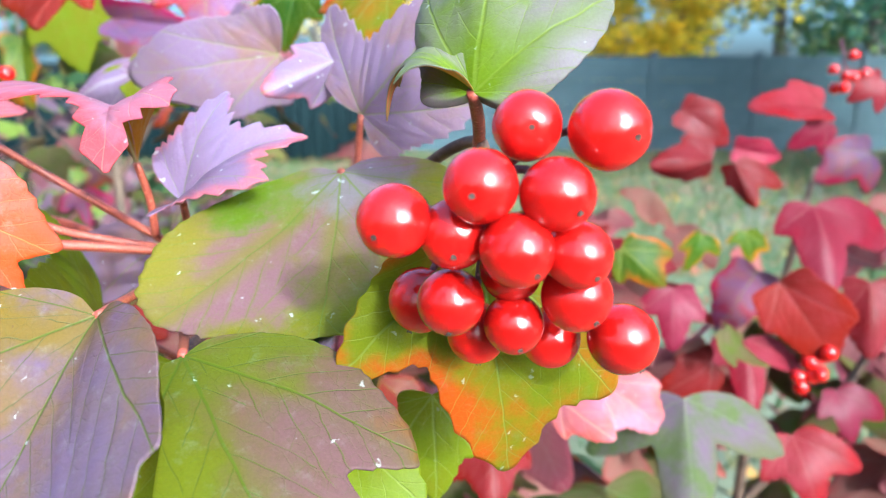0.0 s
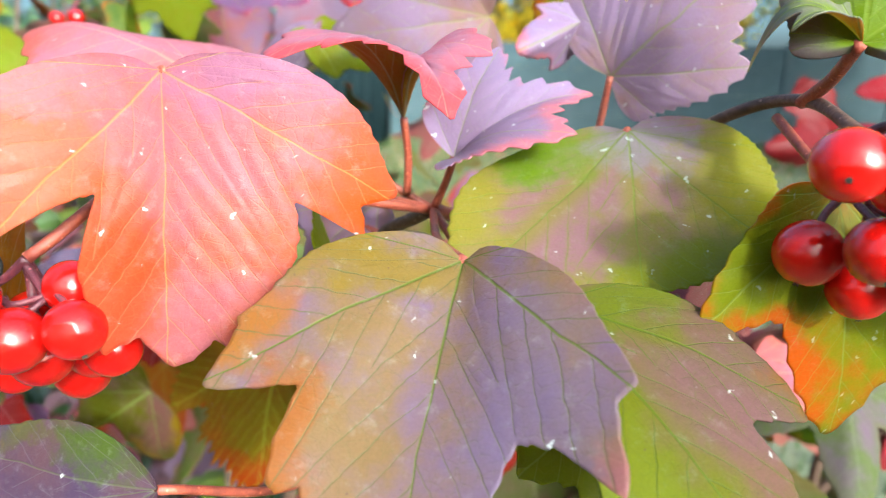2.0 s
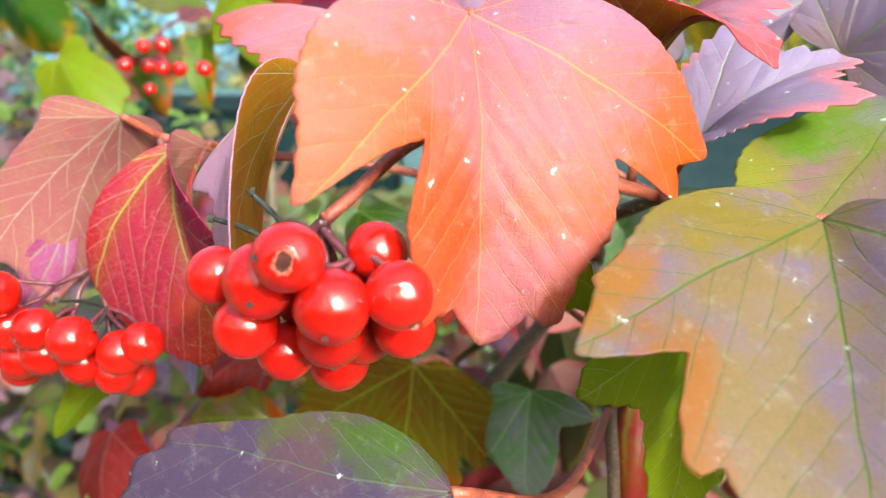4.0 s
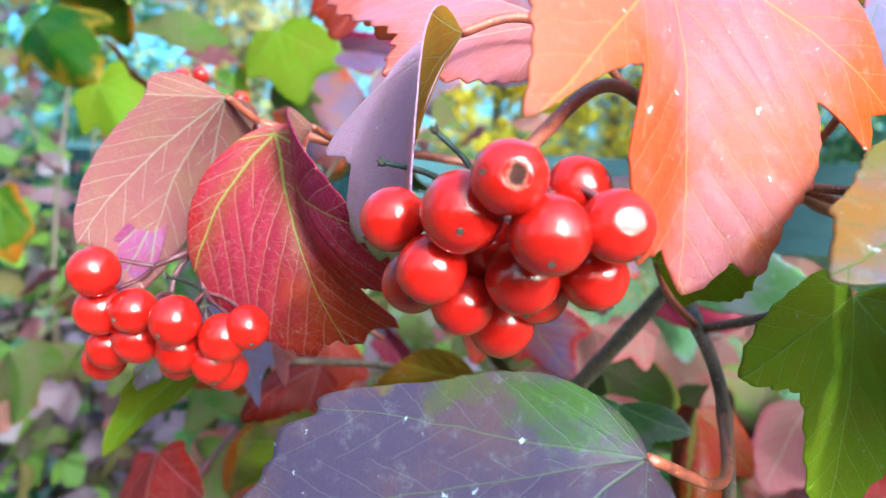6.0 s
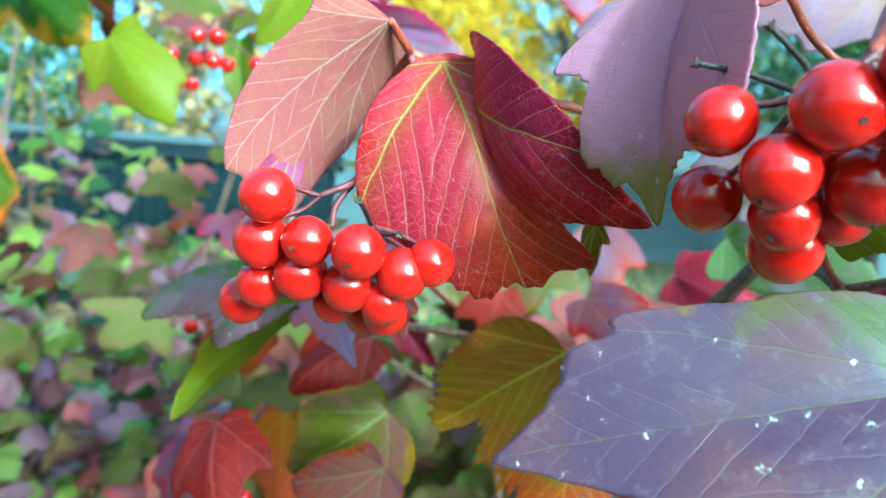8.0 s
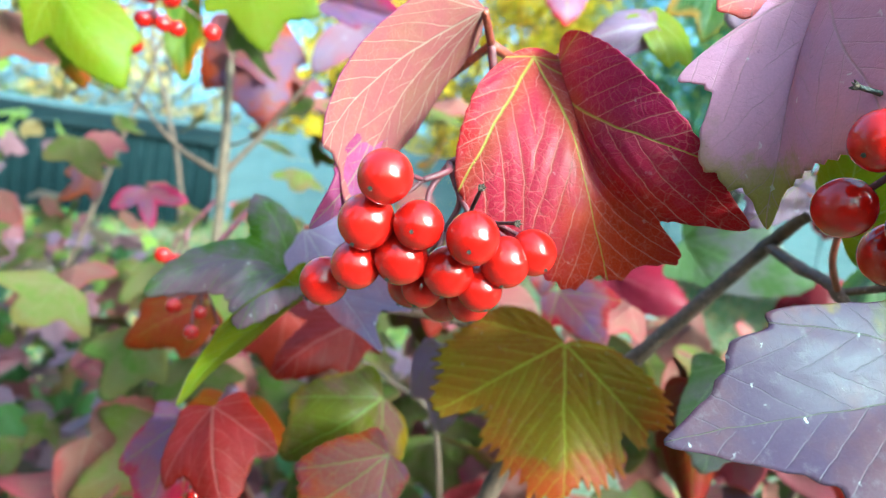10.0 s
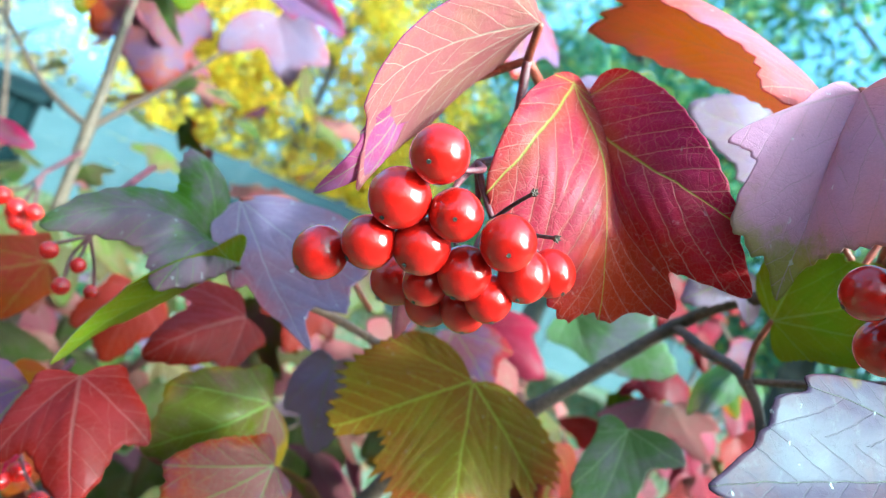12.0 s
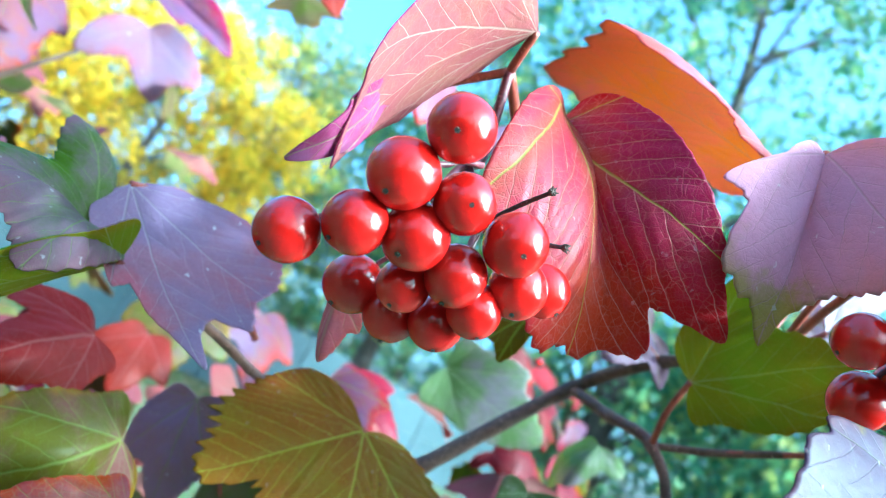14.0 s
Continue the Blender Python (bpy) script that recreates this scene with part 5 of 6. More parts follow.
leaf("green leaf in upper foliage", "bg_green", (-0.0534, 0.2650, 1.2864), (-0.0589, 0.2611, 1.2634), (-0.0731, 0.2658, 1.2727), (-0.0427, 0.2600, 1.2742), shrub, under="under_dull", sag=0.06, broad=0.67, seed=104, **MID)
leaf("yellow leaf curling beside lilac leaf", "yb", (-0.0155, 0.2124, 1.2807), (-0.0317, 0.2048, 1.2574), (-0.0369, 0.2198, 1.2721), (-0.0152, 0.2041, 1.2643), shrub, under="under_green", sag=0.10, broad=0.67, seed=105, **MID)
leaf("coral-red leaf in upper foliage", "bg_red", (-0.1619, 0.3202, 1.3034), (-0.1821, 0.3191, 1.2773), (-0.1903, 0.3102, 1.2858), (-0.1498, 0.3111, 1.2836), shrub, under="under_rose", sag=0.09, broad=0.77, seed=106, **MID)
leaf("yellowish leaf in the shade of a lilac leaf", "gb", (-0.1015, 0.2277, 1.2582), (-0.0919, 0.2228, 1.2423), (-0.1092, 0.2272, 1.2520), (-0.0810, 0.2262, 1.2467), shrub, under="under_green", sag=0.12, broad=0.69, seed=107, **MID)
leaf("lilac leaf beneath a red shoot", "tl", (-0.0734, 0.1758, 1.2114), (-0.0928, 0.1738, 1.1954), (-0.1003, 0.1781, 1.2075), (-0.0727, 0.1685, 1.1948), shrub, under="under_rose", sag=0.08, broad=0.64, seed=108, **MID)
leaf("small green leaf beneath a red shoot", "gl", (-0.1277, 0.1949, 1.2052), (-0.1054, 0.1893, 1.1948), (-0.1262, 0.1973, 1.1907), (-0.1137, 0.1989, 1.2025), shrub, under="under_green", sag=0.08, broad=0.71, seed=109, **MID)
leaf("yellow-green leaf below berries", "gb", (-0.0022, 0.1297, 1.1894), (-0.0016, 0.1270, 1.1665), (-0.0104, 0.1287, 1.1785), (0.0066, 0.1305, 1.1762), shrub, under="under_green", sag=0.10, broad=0.64, seed=110, **MID)
leaf("red leaf low in the shrub", "bg_red", (0.0157, 0.2290, 1.1306), (0.0179, 0.2109, 1.1069), (0.0022, 0.2214, 1.1135), (0.0314, 0.2274, 1.1145), shrub, under="under_rose", sag=0.11, broad=0.74, seed=111, **MID)
leaf("large dull green leaf with mauve blotches", "dg", (0.0879, 0.2313, 1.1407), (0.0841, 0.2007, 1.1032), (0.0555, 0.2384, 1.1151), (0.1296, 0.2372, 1.1158), shrub, under="under_green", sag=0.05, broad=0.61, seed=112, **MID)
leaf("small pink leaf low in the shrub", "pk", (0.0340, 0.1850, 1.1621), (0.0485, 0.1740, 1.1547), (0.0360, 0.1802, 1.1525), (0.0474, 0.1827, 1.1637), shrub, under="under_rose", sag=0.10, broad=0.68, seed=113, **MID)
leaf("pale pink leaf low in the shrub", "pk", (0.0559, 0.2330, 1.1477), (0.0815, 0.2281, 1.1289), (0.0611, 0.2251, 1.1316), (0.0778, 0.2333, 1.1454), shrub, under="under_rose", sag=0.11, broad=0.71, seed=114, **MID)
leaf("lime leaf facing the light", "gb", (-0.3176, 0.3752, 1.2618), (-0.2827, 0.3695, 1.2207), (-0.3232, 0.3794, 1.2349), (-0.2804, 0.3773, 1.2432), shrub, under="under_green", sag=0.12, broad=0.60, seed=115, **MID)
leaf("yellow-green leaf in upper foliage", "bg_green", (-0.4502, 0.5344, 1.3276), (-0.3859, 0.5042, 1.2813), (-0.4580, 0.5492, 1.2937), (-0.3991, 0.5528, 1.3238), shrub, under="under_dull", sag=0.14, broad=0.69, seed=116, **MID)
leaf("yellow-green leaf at the shrub's edge", "bg_green", (-0.4079, 0.4232, 1.2021), (-0.3974, 0.4231, 1.1580), (-0.4191, 0.4160, 1.1751), (-0.3862, 0.4259, 1.1770), shrub, under="under_green", sag=0.08, broad=0.69, seed=117, **MID)
leaf("coral-orange leaf low in the shrub", "bg_orange", (-0.2182, 0.3585, 1.0807), (-0.2190, 0.3602, 1.0273), (-0.2474, 0.3709, 1.0424), (-0.1890, 0.3532, 1.0591), shrub, under="under_rose", sag=0.07, broad=0.70, seed=118, **MID)
leaf("pink leaf low in the shrub", "bg_red", (-0.1977, 0.4110, 1.1182), (-0.1990, 0.4132, 1.0753), (-0.2188, 0.4169, 1.0902), (-0.1771, 0.4181, 1.0957), shrub, under="under_rose", sag=0.06, broad=0.74, seed=119, **MID)
leaf("mauve leaf in upper foliage", "bg_mauve", (-0.1952, 0.4245, 1.2915), (-0.1451, 0.4260, 1.2855), (-0.1771, 0.4139, 1.2729), (-0.1658, 0.4206, 1.2974), shrub, under="under_rose", sag=0.11, broad=0.70, seed=120, **MID)
leaf("pink and green leaf in upper foliage", "bg_mauve", (-0.2466, 0.5663, 1.3010), (-0.2216, 0.5458, 1.2200), (-0.2674, 0.5642, 1.2444), (-0.2031, 0.5714, 1.2729), shrub, under="under_rose", sag=0.10, broad=0.71, seed=121, **MID)
leaf("lilac leaf in upper foliage", "lv", (-0.1674, 0.5428, 1.3082), (-0.1441, 0.5349, 1.2650), (-0.1956, 0.5426, 1.2685), (-0.1243, 0.5281, 1.2894), shrub, under="under_rose", sag=0.07, broad=0.75, seed=122, **MID)
leaf("dark green leaf in upper foliage", "bg_green", (-0.2761, 0.4691, 1.2835), (-0.2702, 0.4617, 1.2377), (-0.2821, 0.4606, 1.2574), (-0.2612, 0.4588, 1.2623), shrub, under="under_dull", sag=0.07, broad=0.63, seed=123, **MID)
leaf("yellow-green leaf in upper foliage", "bg_green", (-0.3807, 0.6058, 1.2853), (-0.3610, 0.5973, 1.2351), (-0.3992, 0.6208, 1.2505), (-0.3454, 0.6112, 1.2663), shrub, under="under_dull", sag=0.12, broad=0.72, seed=124, **MID)
leaf("mauve leaf before the shed", "bg_mauve", (-0.3055, 0.5739, 1.1665), (-0.2991, 0.5717, 1.1364), (-0.3313, 0.5822, 1.1489), (-0.2744, 0.5640, 1.1601), shrub, under="under_rose", sag=0.07, broad=0.62, seed=125, **MID)
leaf("pink lobed leaf with coral tip", "bg_red", (-0.1755, 0.2705, 1.1417), (-0.2035, 0.2588, 1.1219), (-0.1989, 0.2888, 1.1391), (-0.1792, 0.2637, 1.1231), shrub, under="under_rose", sag=0.14, broad=0.62, seed=126, **MID)
leaf("deep rose lobed leaf low in the shrub", "bg_red", (-0.2192, 0.2247, 1.1228), (-0.2118, 0.2049, 1.0978), (-0.2275, 0.2222, 1.0990), (-0.2002, 0.2165, 1.1117), shrub, under="under_rose", sag=0.13, broad=0.66, seed=127, **MID)
leaf("dark mauve drooping leaf", "bg_mauve", (-0.2287, 0.2527, 1.1087), (-0.2387, 0.2508, 1.0740), (-0.2472, 0.2586, 1.0888), (-0.2273, 0.2517, 1.0875), shrub, under="under_rose", sag=0.09, broad=0.61, seed=128, **MID)
leaf("olive leaf with reddish centre", "bg_olive", (-0.1677, 0.2355, 1.1252), (-0.1982, 0.2336, 1.1048), (-0.1954, 0.2403, 1.1209), (-0.1680, 0.2438, 1.0909), shrub, under="under_dull", sag=0.13, broad=0.74, seed=129, **MID)
leaf("mauve leaf low in the shrub", "bg_mauve", (-0.1678, 0.2138, 1.1153), (-0.1922, 0.2130, 1.0954), (-0.1943, 0.2158, 1.1091), (-0.1700, 0.2116, 1.0972), shrub, under="under_rose", sag=0.09, broad=0.74, seed=130, **MID)
leaf("pale peach leaf low in the shrub", "bg_orange", (-0.2386, 0.3928, 1.1201), (-0.2784, 0.3993, 1.0927), (-0.2722, 0.4084, 1.1125), (-0.2481, 0.3973, 1.0880), shrub, under="under_rose", sag=0.06, broad=0.61, seed=131, **MID)
leaf("peach leaf behind a green leaf", "bg_orange", (-0.0275, 0.2769, 1.1281), (-0.0338, 0.2532, 1.0827), (-0.0262, 0.2863, 1.0933), (-0.0071, 0.2793, 1.1003), shrub, under="under_rose", sag=0.13, broad=0.75, seed=132, **MID)
leaf("pale green leaf on a thin twig", "pg", (-0.0788, 0.1891, 1.1564), (-0.0784, 0.1921, 1.1213), (-0.0878, 0.1938, 1.1381), (-0.0616, 0.1822, 1.1531), shrub, under="under_green", sag=0.10, broad=0.71, seed=133, **MID)
leaf("pale green leaf with lilac lobe behind the branch", "pg", (-0.0339, 0.2907, 1.1873), (0.0164, 0.2656, 1.1762), (-0.0173, 0.2878, 1.1704), (-0.0070, 0.2717, 1.2010), shrub, under="under_green", sag=0.12, broad=0.65, seed=134, **MID)
leaf("bright pink lobed leaf", "bg_red", (-0.0093, 0.3977, 1.1596), (0.0272, 0.3656, 1.1454), (0.0005, 0.3914, 1.1444), (0.0234, 0.3877, 1.1685), shrub, under="under_rose", sag=0.14, broad=0.64, seed=135, **MID)
leaf("mauve leaf in the shade", "bg_mauve", (-0.0938, 0.2786, 1.1603), (-0.0787, 0.2603, 1.1431), (-0.0979, 0.2736, 1.1455), (-0.0711, 0.2673, 1.1598), shrub, under="under_rose", sag=0.08, broad=0.75, seed=136, **MID)
leaf("small lilac leaf above", "lv", (-0.0983, 0.2243, 1.2553), (-0.1194, 0.2275, 1.2471), (-0.1084, 0.2323, 1.2561), (-0.1066, 0.2284, 1.2476), shrub, under="under_rose", sag=0.13, broad=0.76, seed=138, **MID)
leaf("silvery lilac leaf with toothed margin", "tl", (-0.1438, 0.2608, 1.1380), (-0.1402, 0.2585, 1.1063), (-0.1488, 0.2769, 1.1139), (-0.1344, 0.2530, 1.1220), shrub, under="under_rose", sag=0.06, broad=0.77, seed=139, **MID)
leaf("small pointed pink leaf under berries", "pk", (-0.1691, 0.1778, 1.1739), (-0.1659, 0.1786, 1.1609), (-0.1667, 0.1803, 1.1673), (-0.1619, 0.1768, 1.1691), shrub, under="under_rose", sag=0.07, broad=0.71, seed=140, **MID)
leaf("small olive leaf behind a crimson leaf", "lg", (-0.1224, 0.1751, 1.1923), (-0.1219, 0.1785, 1.1800), (-0.1229, 0.1833, 1.1844), (-0.1196, 0.1708, 1.1887), shrub, under="under_green", sag=0.07, broad=0.70, seed=141, **MID)
leaf("pink leaf low in the shrub", "bg_red", (0.0752, 0.3439, 1.1658), (0.0823, 0.3299, 1.1559), (0.0695, 0.3492, 1.1515), (0.1056, 0.3216, 1.1732), shrub, under="under_rose", sag=0.14, broad=0.74, seed=142, **MID)
leaf("pale green leaf low in the shrub", "pg", (0.0260, 0.2450, 1.1866), (0.0207, 0.2496, 1.1650), (0.0234, 0.2637, 1.1630), (0.0409, 0.2381, 1.1781), shrub, under="under_green", sag=0.11, broad=0.73, seed=143, **MID)
leaf("pink leaf on a low shoot", "bg_red", (-0.1653, 0.4117, 1.1243), (-0.1417, 0.4031, 1.0985), (-0.1619, 0.4073, 1.1050), (-0.1462, 0.3973, 1.1171), shrub, under="under_rose", sag=0.06, broad=0.65, seed=144, **MID)
leaf("olive leaf low behind the berries", "bg_olive", (-0.0810, 0.4560, 1.1660), (-0.0850, 0.4420, 1.1200), (-0.1120, 0.4560, 1.1400), (-0.0520, 0.4450, 1.1420), shrub, under="under_dull", sag=0.08, broad=0.70, seed=150, **MID)
leaf("mauve leaf low behind the berries", "bg_mauve", (-0.0340, 0.4700, 1.1780), (-0.0300, 0.4500, 1.1320), (-0.0620, 0.4600, 1.1520), (-0.0040, 0.4600, 1.1560), shrub, under="under_rose", sag=0.10, broad=0.66, seed=151, **MID)
leaf("small pink leaf low behind the berries", "bg_red", (-0.1040, 0.4300, 1.1400), (-0.1120, 0.4150, 1.1060), (-0.1300, 0.4300, 1.1220), (-0.0880, 0.4180, 1.1200), shrub, under="under_rose", sag=0.09, broad=0.68, seed=152, **MID)
leaf("pale green leaf low in the shrub", "pg", (0.0050, 0.4200, 1.1500), (0.0100, 0.4000, 1.1150), (-0.0180, 0.4150, 1.1300), (0.0300, 0.4050, 1.1330), shrub, under="under_green", sag=0.10, broad=0.70, seed=153, **MID)
stem("branch", [(-0.10, 0.385, 1.02), (-0.112, 0.383, 1.069), (-0.140, 0.378, 1.090), (-0.169, 0.373, 1.108)], 0.0018, 0.0012, "branch", shrub, "bare grey twig", knots=0.12)
stem("branch", [(-0.112, 0.383, 1.069), (-0.100, 0.372, 1.088)], 0.0012, 0.0009, "branch", shrub, knots=0.12)

red_shrub = new("red_viburnum_shrub")
red_shrub.location = (0.30, 0.62, 0)
tagged(red_shrub, "neighbouring viburnum shrub with pink and red leaves", "shrub")
stem("branch", [(0.30, 0.62, -0.02), (0.28, 0.58, 0.5), (0.25, 0.52, 0.9), (0.23, 0.45, 1.10), (0.25, 0.46, 1.20)], 0.007, 0.0015, "branch", red_shrub, knots=0.1)
stem("branch", [(0.25, 0.52, 0.9), (0.33, 0.50, 1.05), (0.37, 0.52, 1.20), (0.33, 0.55, 1.26)], 0.004, 0.0013, "branch", red_shrub, knots=0.1)
foliage(red_shrub, 40, (0.10, 0.46, 0.42, 0.62, 0.88, 1.12), (8, 2, 1, 2, 0), 5, (0.8, 1.4))
foliage(red_shrub, 60, (0.06, 0.56, 0.46, 0.80, 0.84, 1.15), (8, 3, 2, 1, 0), 12, (0.7, 1.2))
leaf("rose-pink leaf", "bg_red", (0.2492, 0.4594, 1.2396), (0.1995, 0.4563, 1.2404), (0.2285, 0.4700, 1.2541), (0.2242, 0.4483, 1.2309), red_shrub, under="under_rose", sag=0.07, broad=0.70, seed=200, **MID)
leaf("rose-pink leaf", "bg_red", (0.1459, 0.4284, 1.2386), (0.1777, 0.4293, 1.2179), (0.1574, 0.4270, 1.2198), (0.1710, 0.4304, 1.2385), red_shrub, under="under_rose", sag=0.10, broad=0.72, seed=201, **MID)
leaf("rose-pink leaf", "bg_red", (0.1571, 0.4013, 1.2102), (0.1173, 0.3910, 1.2080), (0.1377, 0.4052, 1.2220), (0.1418, 0.4078, 1.2012), red_shrub, under="under_rose", sag=0.11, broad=0.65, seed=202, **MID)
leaf("rose-pink leaf", "bg_red", (0.1873, 0.4433, 1.2143), (0.2185, 0.4425, 1.2079), (0.1979, 0.4396, 1.2010), (0.2068, 0.4394, 1.2189), red_shrub, under="under_rose", sag=0.07, broad=0.66, seed=203, **MID)
leaf("rose-pink leaf", "bg_red", (0.1703, 0.4010, 1.2086), (0.1817, 0.3910, 1.1835), (0.1698, 0.4045, 1.1948), (0.2002, 0.4016, 1.1952), red_shrub, under="under_rose", sag=0.07, broad=0.60, seed=204, **MID)
leaf("red leaf", "bg_red", (0.2529, 0.4573, 1.2305), (0.2267, 0.4566, 1.2122), (0.2347, 0.4554, 1.2343), (0.2515, 0.4600, 1.2081), red_shrub, under="under_rose", sag=0.07, broad=0.68, seed=205, **MID)
leaf("mauve-pink leaf", "bg_mauve", (0.2620, 0.4226, 1.2133), (0.2289, 0.4214, 1.1960), (0.2309, 0.4234, 1.2166), (0.2661, 0.4294, 1.1879), red_shrub, under="under_rose", sag=0.08, broad=0.76, seed=206, **MID)
leaf("rose-pink leaf", "bg_red", (0.2165, 0.3954, 1.1845), (0.2175, 0.3687, 1.1392), (0.1949, 0.3942, 1.1662), (0.2699, 0.4038, 1.1606), red_shrub, under="under_rose", sag=0.10, broad=0.75, seed=207, **MID)
leaf("salmon leaf", "bg_red", (0.1770, 0.3468, 1.1519), (0.2106, 0.3437, 1.1088), (0.1718, 0.3490, 1.1261), (0.2128, 0.3383, 1.1361), red_shrub, under="under_rose", sag=0.10, broad=0.77, seed=208, **MID)
leaf("dark red leaf", "bg_red", (0.1636, 0.3496, 1.1195), (0.1612, 0.3290, 1.0850), (0.1377, 0.3502, 1.1029), (0.1960, 0.3522, 1.1020), red_shrub, under="under_rose", sag=0.05, broad=0.62, seed=209, **MID)
leaf("mauve-pink leaf", "bg_red", (0.1139, 0.3269, 1.1547), (0.1137, 0.3191, 1.1234), (0.0957, 0.3286, 1.1394), (0.1295, 0.3236, 1.1381), red_shrub, under="under_rose", sag=0.11, broad=0.60, seed=210, **MID)
leaf("red leaf", "bg_red", (0.1728, 0.3105, 1.0836), (0.1824, 0.2945, 1.0502), (0.1573, 0.3053, 1.0618), (0.2056, 0.3033, 1.0692), red_shrub, under="under_rose", sag=0.11, broad=0.66, seed=211, **MID)
leaf("red leaf", "bg_red", (0.2182, 0.3527, 1.0884), (0.2254, 0.3423, 1.0598), (0.2049, 0.3478, 1.0739), (0.2475, 0.3507, 1.0724), red_shrub, under="under_rose", sag=0.12, broad=0.63, seed=212, **MID)
leaf("rose-pink leaf", "bg_red", (0.2495, 0.3854, 1.1410), (0.2477, 0.3722, 1.0971), (0.2375, 0.3875, 1.1160), (0.2697, 0.3806, 1.1184), red_shrub, under="under_rose", sag=0.09, broad=0.67, seed=213, **MID)
leaf("dark mauve leaf", "bg_mauve", (0.1927, 0.4062, 1.1424), (0.1611, 0.3806, 1.1131), (0.1653, 0.4039, 1.1286), (0.1926, 0.3927, 1.1178), red_shrub, under="under_rose", sag=0.13, broad=0.68, seed=214, **MID)
leaf("fresh green leaf", "bg_green", (0.1505, 0.3917, 1.1684), (0.1415, 0.3892, 1.1469), (0.1342, 0.3858, 1.1613), (0.1634, 0.3964, 1.1554), red_shrub, under="under_dull", sag=0.13, broad=0.69, seed=215, **MID)
leaf("fresh green leaf", "bg_green", (0.1769, 0.3920, 1.1700), (0.1811, 0.3899, 1.1518), (0.1667, 0.3938, 1.1628), (0.1900, 0.3891, 1.1588), red_shrub, under="under_dull", sag=0.10, broad=0.72, seed=216, **MID)
leaf("fresh green leaf", "bg_green", (0.0782, 0.2924, 1.1828), (0.0986, 0.2902, 1.1654), (0.0782, 0.2935, 1.1670), (0.1021, 0.2964, 1.1792), red_shrub, under="under_dull", sag=0.11, broad=0.66, seed=217, **MID)
leaf("rose-pink leaf", "bg_red", (0.2881, 0.4636, 1.2577), (0.2682, 0.4643, 1.2431), (0.2714, 0.4658, 1.2541), (0.2881, 0.4645, 1.2358), red_shrub, under="under_rose", sag=0.11, broad=0.63, seed=218, **MID)
leaf("deep red leaf", "bg_red", (0.1414, 0.3375, 1.1114), (0.1083, 0.3321, 1.0947), (0.1200, 0.3365, 1.1150), (0.1355, 0.3398, 1.0845), red_shrub, under="under_rose", sag=0.14, broad=0.64, seed=219, **MID)
foliage(red_shrub, 8, (0.02, 0.20, 0.22, 0.32, 1.02, 1.10), (2, 3, 2, 1, 1), 7)


def small_cluster(x, y, z, n, seed, big=1.0):
    rng = random.Random(seed)
    bs = [(x + rng.gauss(0, 0.008) * big, y + rng.gauss(0, 0.007) * big, z + rng.gauss(0, 0.006) * big, rng.uniform(7.8, 9.4) * big) for _ in range(n)]
    berry_cluster("cluster of ripe red berries among leaves", (x, y + 0.004, z + 0.020), [(x + 0.01, y + 0.03, z + 0.035)], bs, (0, -0.4, -0.9), seed)


small_cluster(0.2013, 0.3425, 1.1035, 11, 21)
small_cluster(0.3156, 0.5538, 1.2558, 8, 22)
small_cluster(-0.228, 0.27, 1.070, 5, 23, 0.8)
small_cluster(-0.2285, 0.2600, 1.1420, 4, 26, 0.55)
small_cluster(-0.278, 0.41, 1.262, 9, 24)
small_cluster(-0.255, 0.42, 1.135, 7, 25)


# ---------------------------------------------------------------- massed foliage behind
def leaf_heap(name, count, boxes, size, seed, lean=0.5):
    """Many lobed leaves as one mesh; each is a bent fan of three lobes."""
    rng = np.random.default_rng(seed)
    prof = np.array([(0, 0), (-0.35, 0.02), (-0.62, 0.42), (-0.30, 0.52), (-0.34, 0.72), (0, 1.05), (0.34, 0.72), (0.30, 0.52), (0.62, 0.42), (0.35, 0.02)])
    k = len(prof)
    verts, faces = [], []
    share = [max(1, int(count * b[6])) for b in boxes]
    for b, n in zip(boxes, share):
        for _ in range(n):
            mid, half = np.array([(b[i] + b[i + 1]) / 2 for i in (0, 2, 4)]), np.array([(b[i + 1] - b[i]) / 2 for i in (0, 2, 4)])
            while True:      # a rounded, uneven clump instead of a block
                u = rng.uniform(-1.22, 1.22, 3)
                w = math.atan2(u[1], u[0])
                if u[0] ** 2 + u[1] ** 2 < (1.10 + 0.10 * math.sin(3 * w + 1) + 0.07 * math.sin(7 * w)) ** 2 and abs(u[2]) < 1.05 - 0.25 * (u[0] ** 2 + u[1] ** 2) * (u[2] > 0):
                    break
            c = mid + half * u
            e = Euler((rng.normal(-0.9, 0.6) * lean, rng.normal(0, 0.5), rng.normal(math.pi, 1.2))).to_matrix()
            m = np.array(e)
            s = size * rng.uniform(0.6, 1.3)
            o = len(verts)
            for x, y in prof:
                z = -0.35 * abs(x) ** 1.5 - 0.18 * y * y + 0.05 * rng.normal()
                verts.append(tuple(c + m @ (np.array((x, y, z)) * s)))
            faces += [(o, o + i, o + i + 1) for i in range(1, k - 1)]
    return grid_mesh(name, verts, faces, smooth=False)


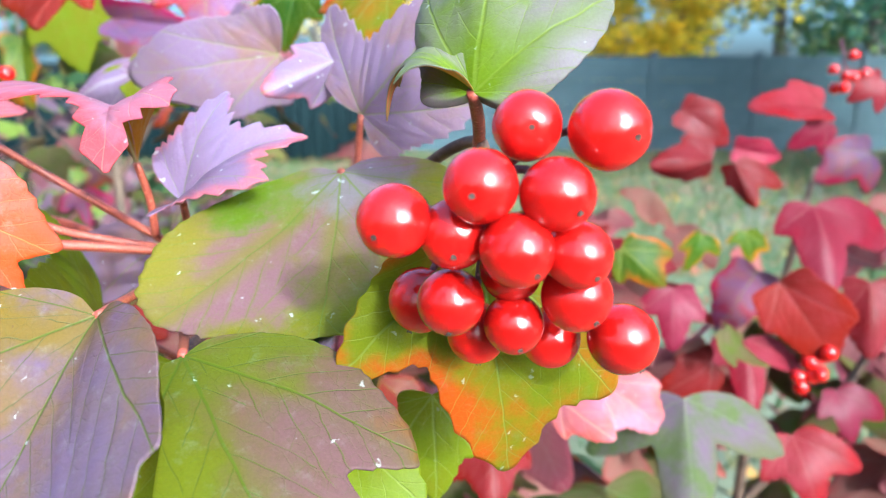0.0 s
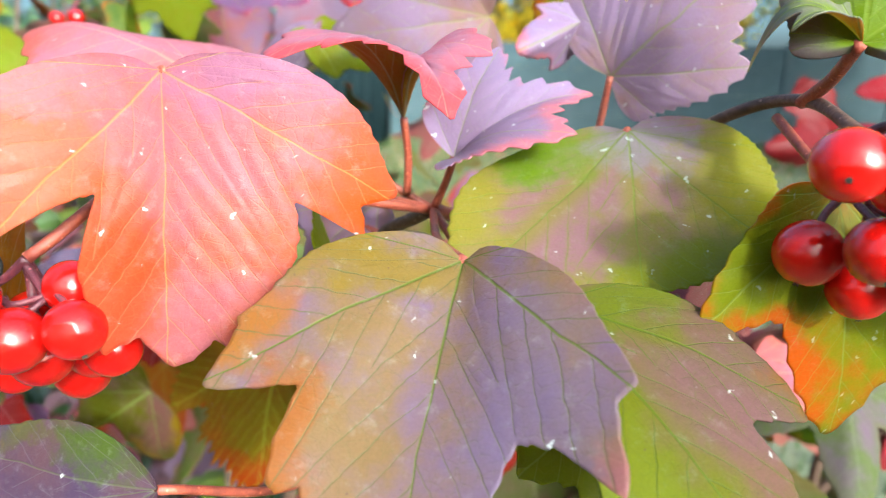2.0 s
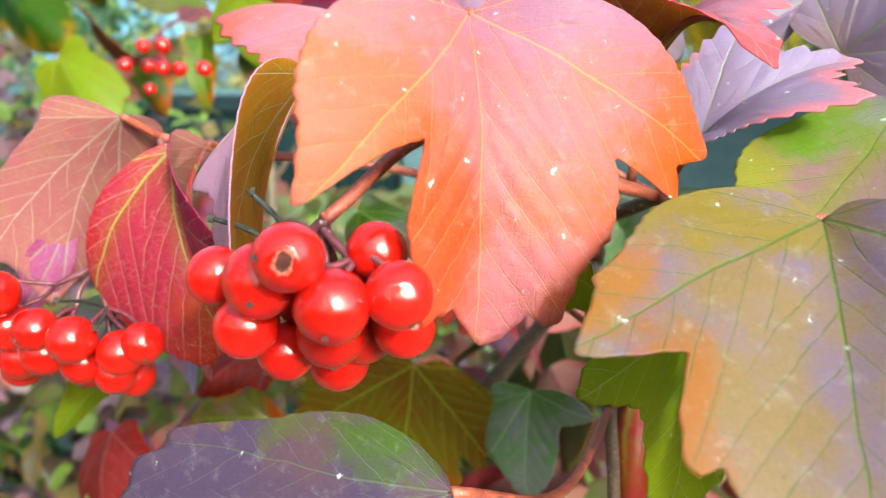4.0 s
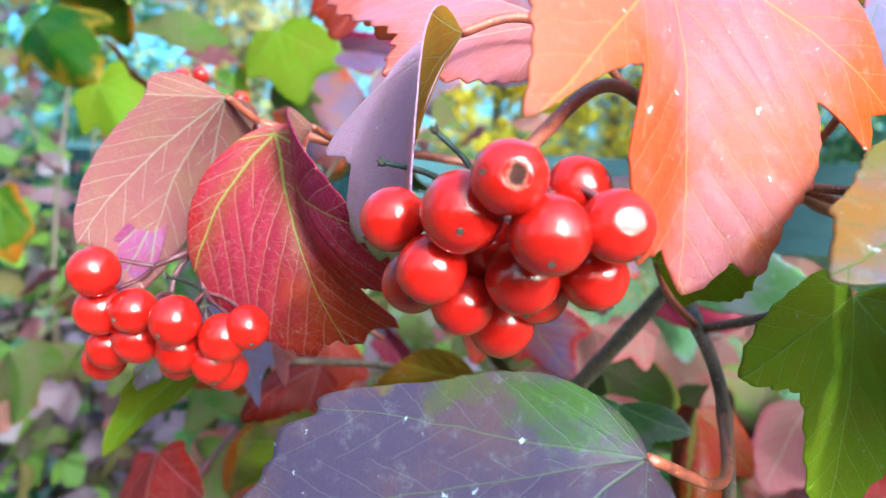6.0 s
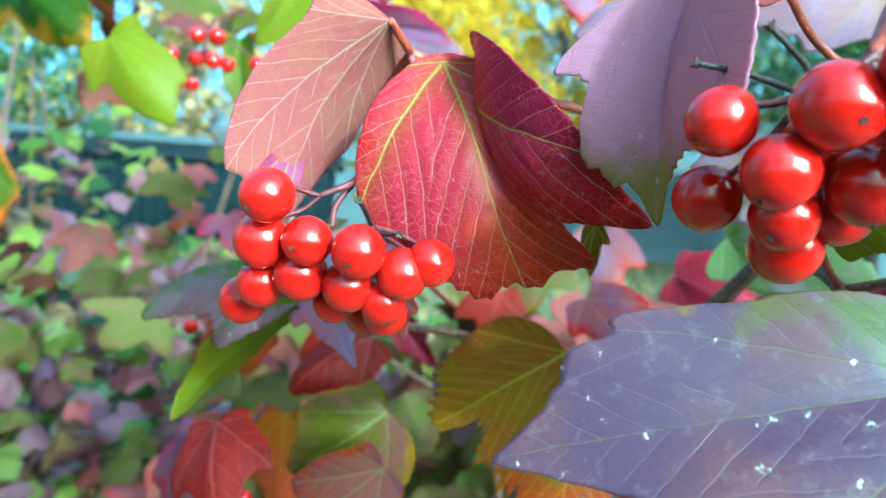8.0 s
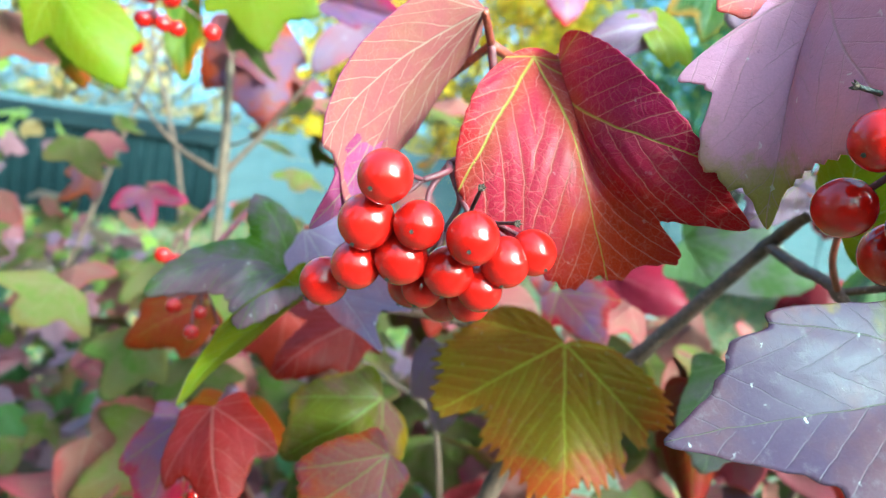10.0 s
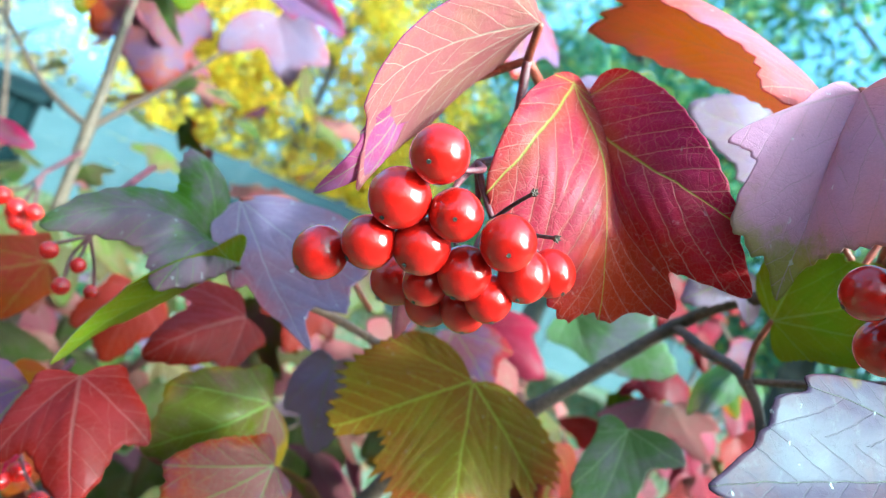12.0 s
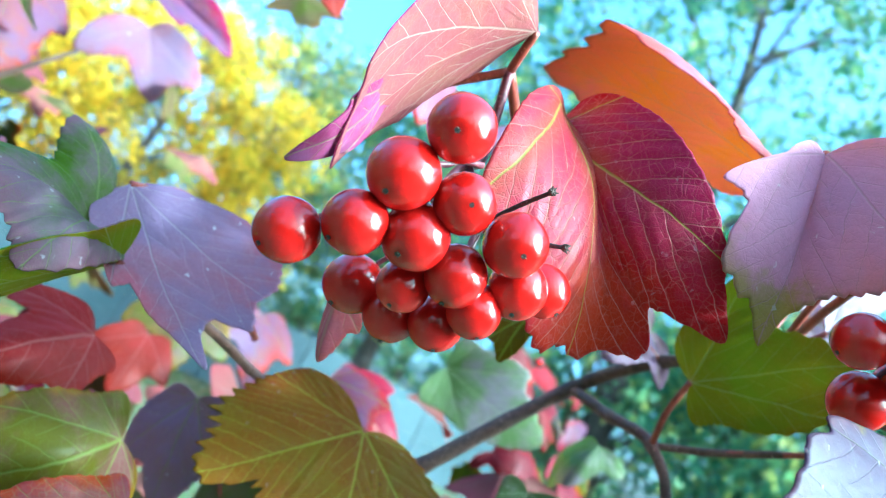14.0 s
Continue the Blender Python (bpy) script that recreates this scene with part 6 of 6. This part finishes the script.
M["heap"] = canopy_material("massed_leaves", [(0.07, 0.11, 0.012), (0.15, 0.08, 0.12), (0.17, 0.05, 0.06), (0.12, 0.14, 0.015), (0.14, 0.07, 0.09), (0.15, 0.09, 0.025), (0.03, 0.055, 0.012), (0.20, 0.09, 0.11), (0.18, 0.21, 0.02), (0.07, 0.04, 0.02)], 0.35)
back_shrub = new("background_shrub")
back_shrub.location = (-0.9, 1.5, 0)
tagged(back_shrub, "dense viburnum thicket in mixed autumn colours", "shrub")
for i in range(9):
    rr = random.Random(90 + i)
    bx, by = rr.uniform(-1.5, -0.3), rr.uniform(1.1, 1.9)
    stem("branch", [(-0.9 + 0.2 * (i % 3), 1.5, -0.02), ((bx - 0.9) / 2, (by + 1.5) / 2, 0.5), (bx, by, 1.0), (bx + rr.gauss(0, 0.1), by + rr.gauss(0, 0.1), 1.45)], 0.009, 0.003, "branch", back_shrub, knots=0.1)
tagged(part("foliage", leaf_heap("foliage", 5200, [(-1.9, -0.42, 0.75, 2.2, 0.25, 1.08, 0.62), (-0.45, 0.20, 0.60, 1.7, 0.25, 0.98, 0.22), (-1.9, -0.80, 0.9, 2.2, 1.05, 1.30, 0.08), (-1.9, -0.95, 0.9, 2.2, 1.30, 1.90, 0.05)], 0.058, 3), M["heap"], back_shrub), kind="stuff")


# ---------------------------------------------------------------- unseen hedge added behind the camera to darken the berries' reflections
M["hedge"] = canopy_material("unseen_hedge_leaves", [(0.03, 0.06, 0.02), (0.05, 0.09, 0.02), (0.04, 0.07, 0.03), (0.07, 0.10, 0.03)], 0.25)
hedge = new("hedge")
hedge.location = (0, -2.0, 0)
tagged(hedge, "unseen dark green hedge added to darken berry reflections", "hedge")
n = 9000
side = RNG.uniform(-4.5, 4.5, n)
pos = np.stack([side, -1.9 - RNG.uniform(0, 0.45, n) + 0.10 * np.sin(side * 3), RNG.uniform(0.02, 1.0, n) * (1.35 + 0.28 * np.sin(side * 2.3 + 1.0) + 0.16 * np.sin(side * 6.1) + 0.10 * np.sin(side * 13.7))], 1)
tagged(part("foliage", cards("foliage", pos, RNG.normal(0, 0.7, (n, 3)) + np.array((0, 1.0, 0.3)), RNG.uniform(0, 6.28, n), RNG.uniform(0.07, 0.13, n), RNG.uniform(0.05, 0.09, n)), M["hedge"], hedge), kind="stuff")
for k in range(10):
    x = -4.4 + k * 0.98
    stem("trunk", [(x, -2.1, -0.02), (x + 0.03, -2.12, 0.8), (x - 0.02, -2.1, 1.5)], 0.02, 0.008, "tree_bark", hedge, knots=0.1)
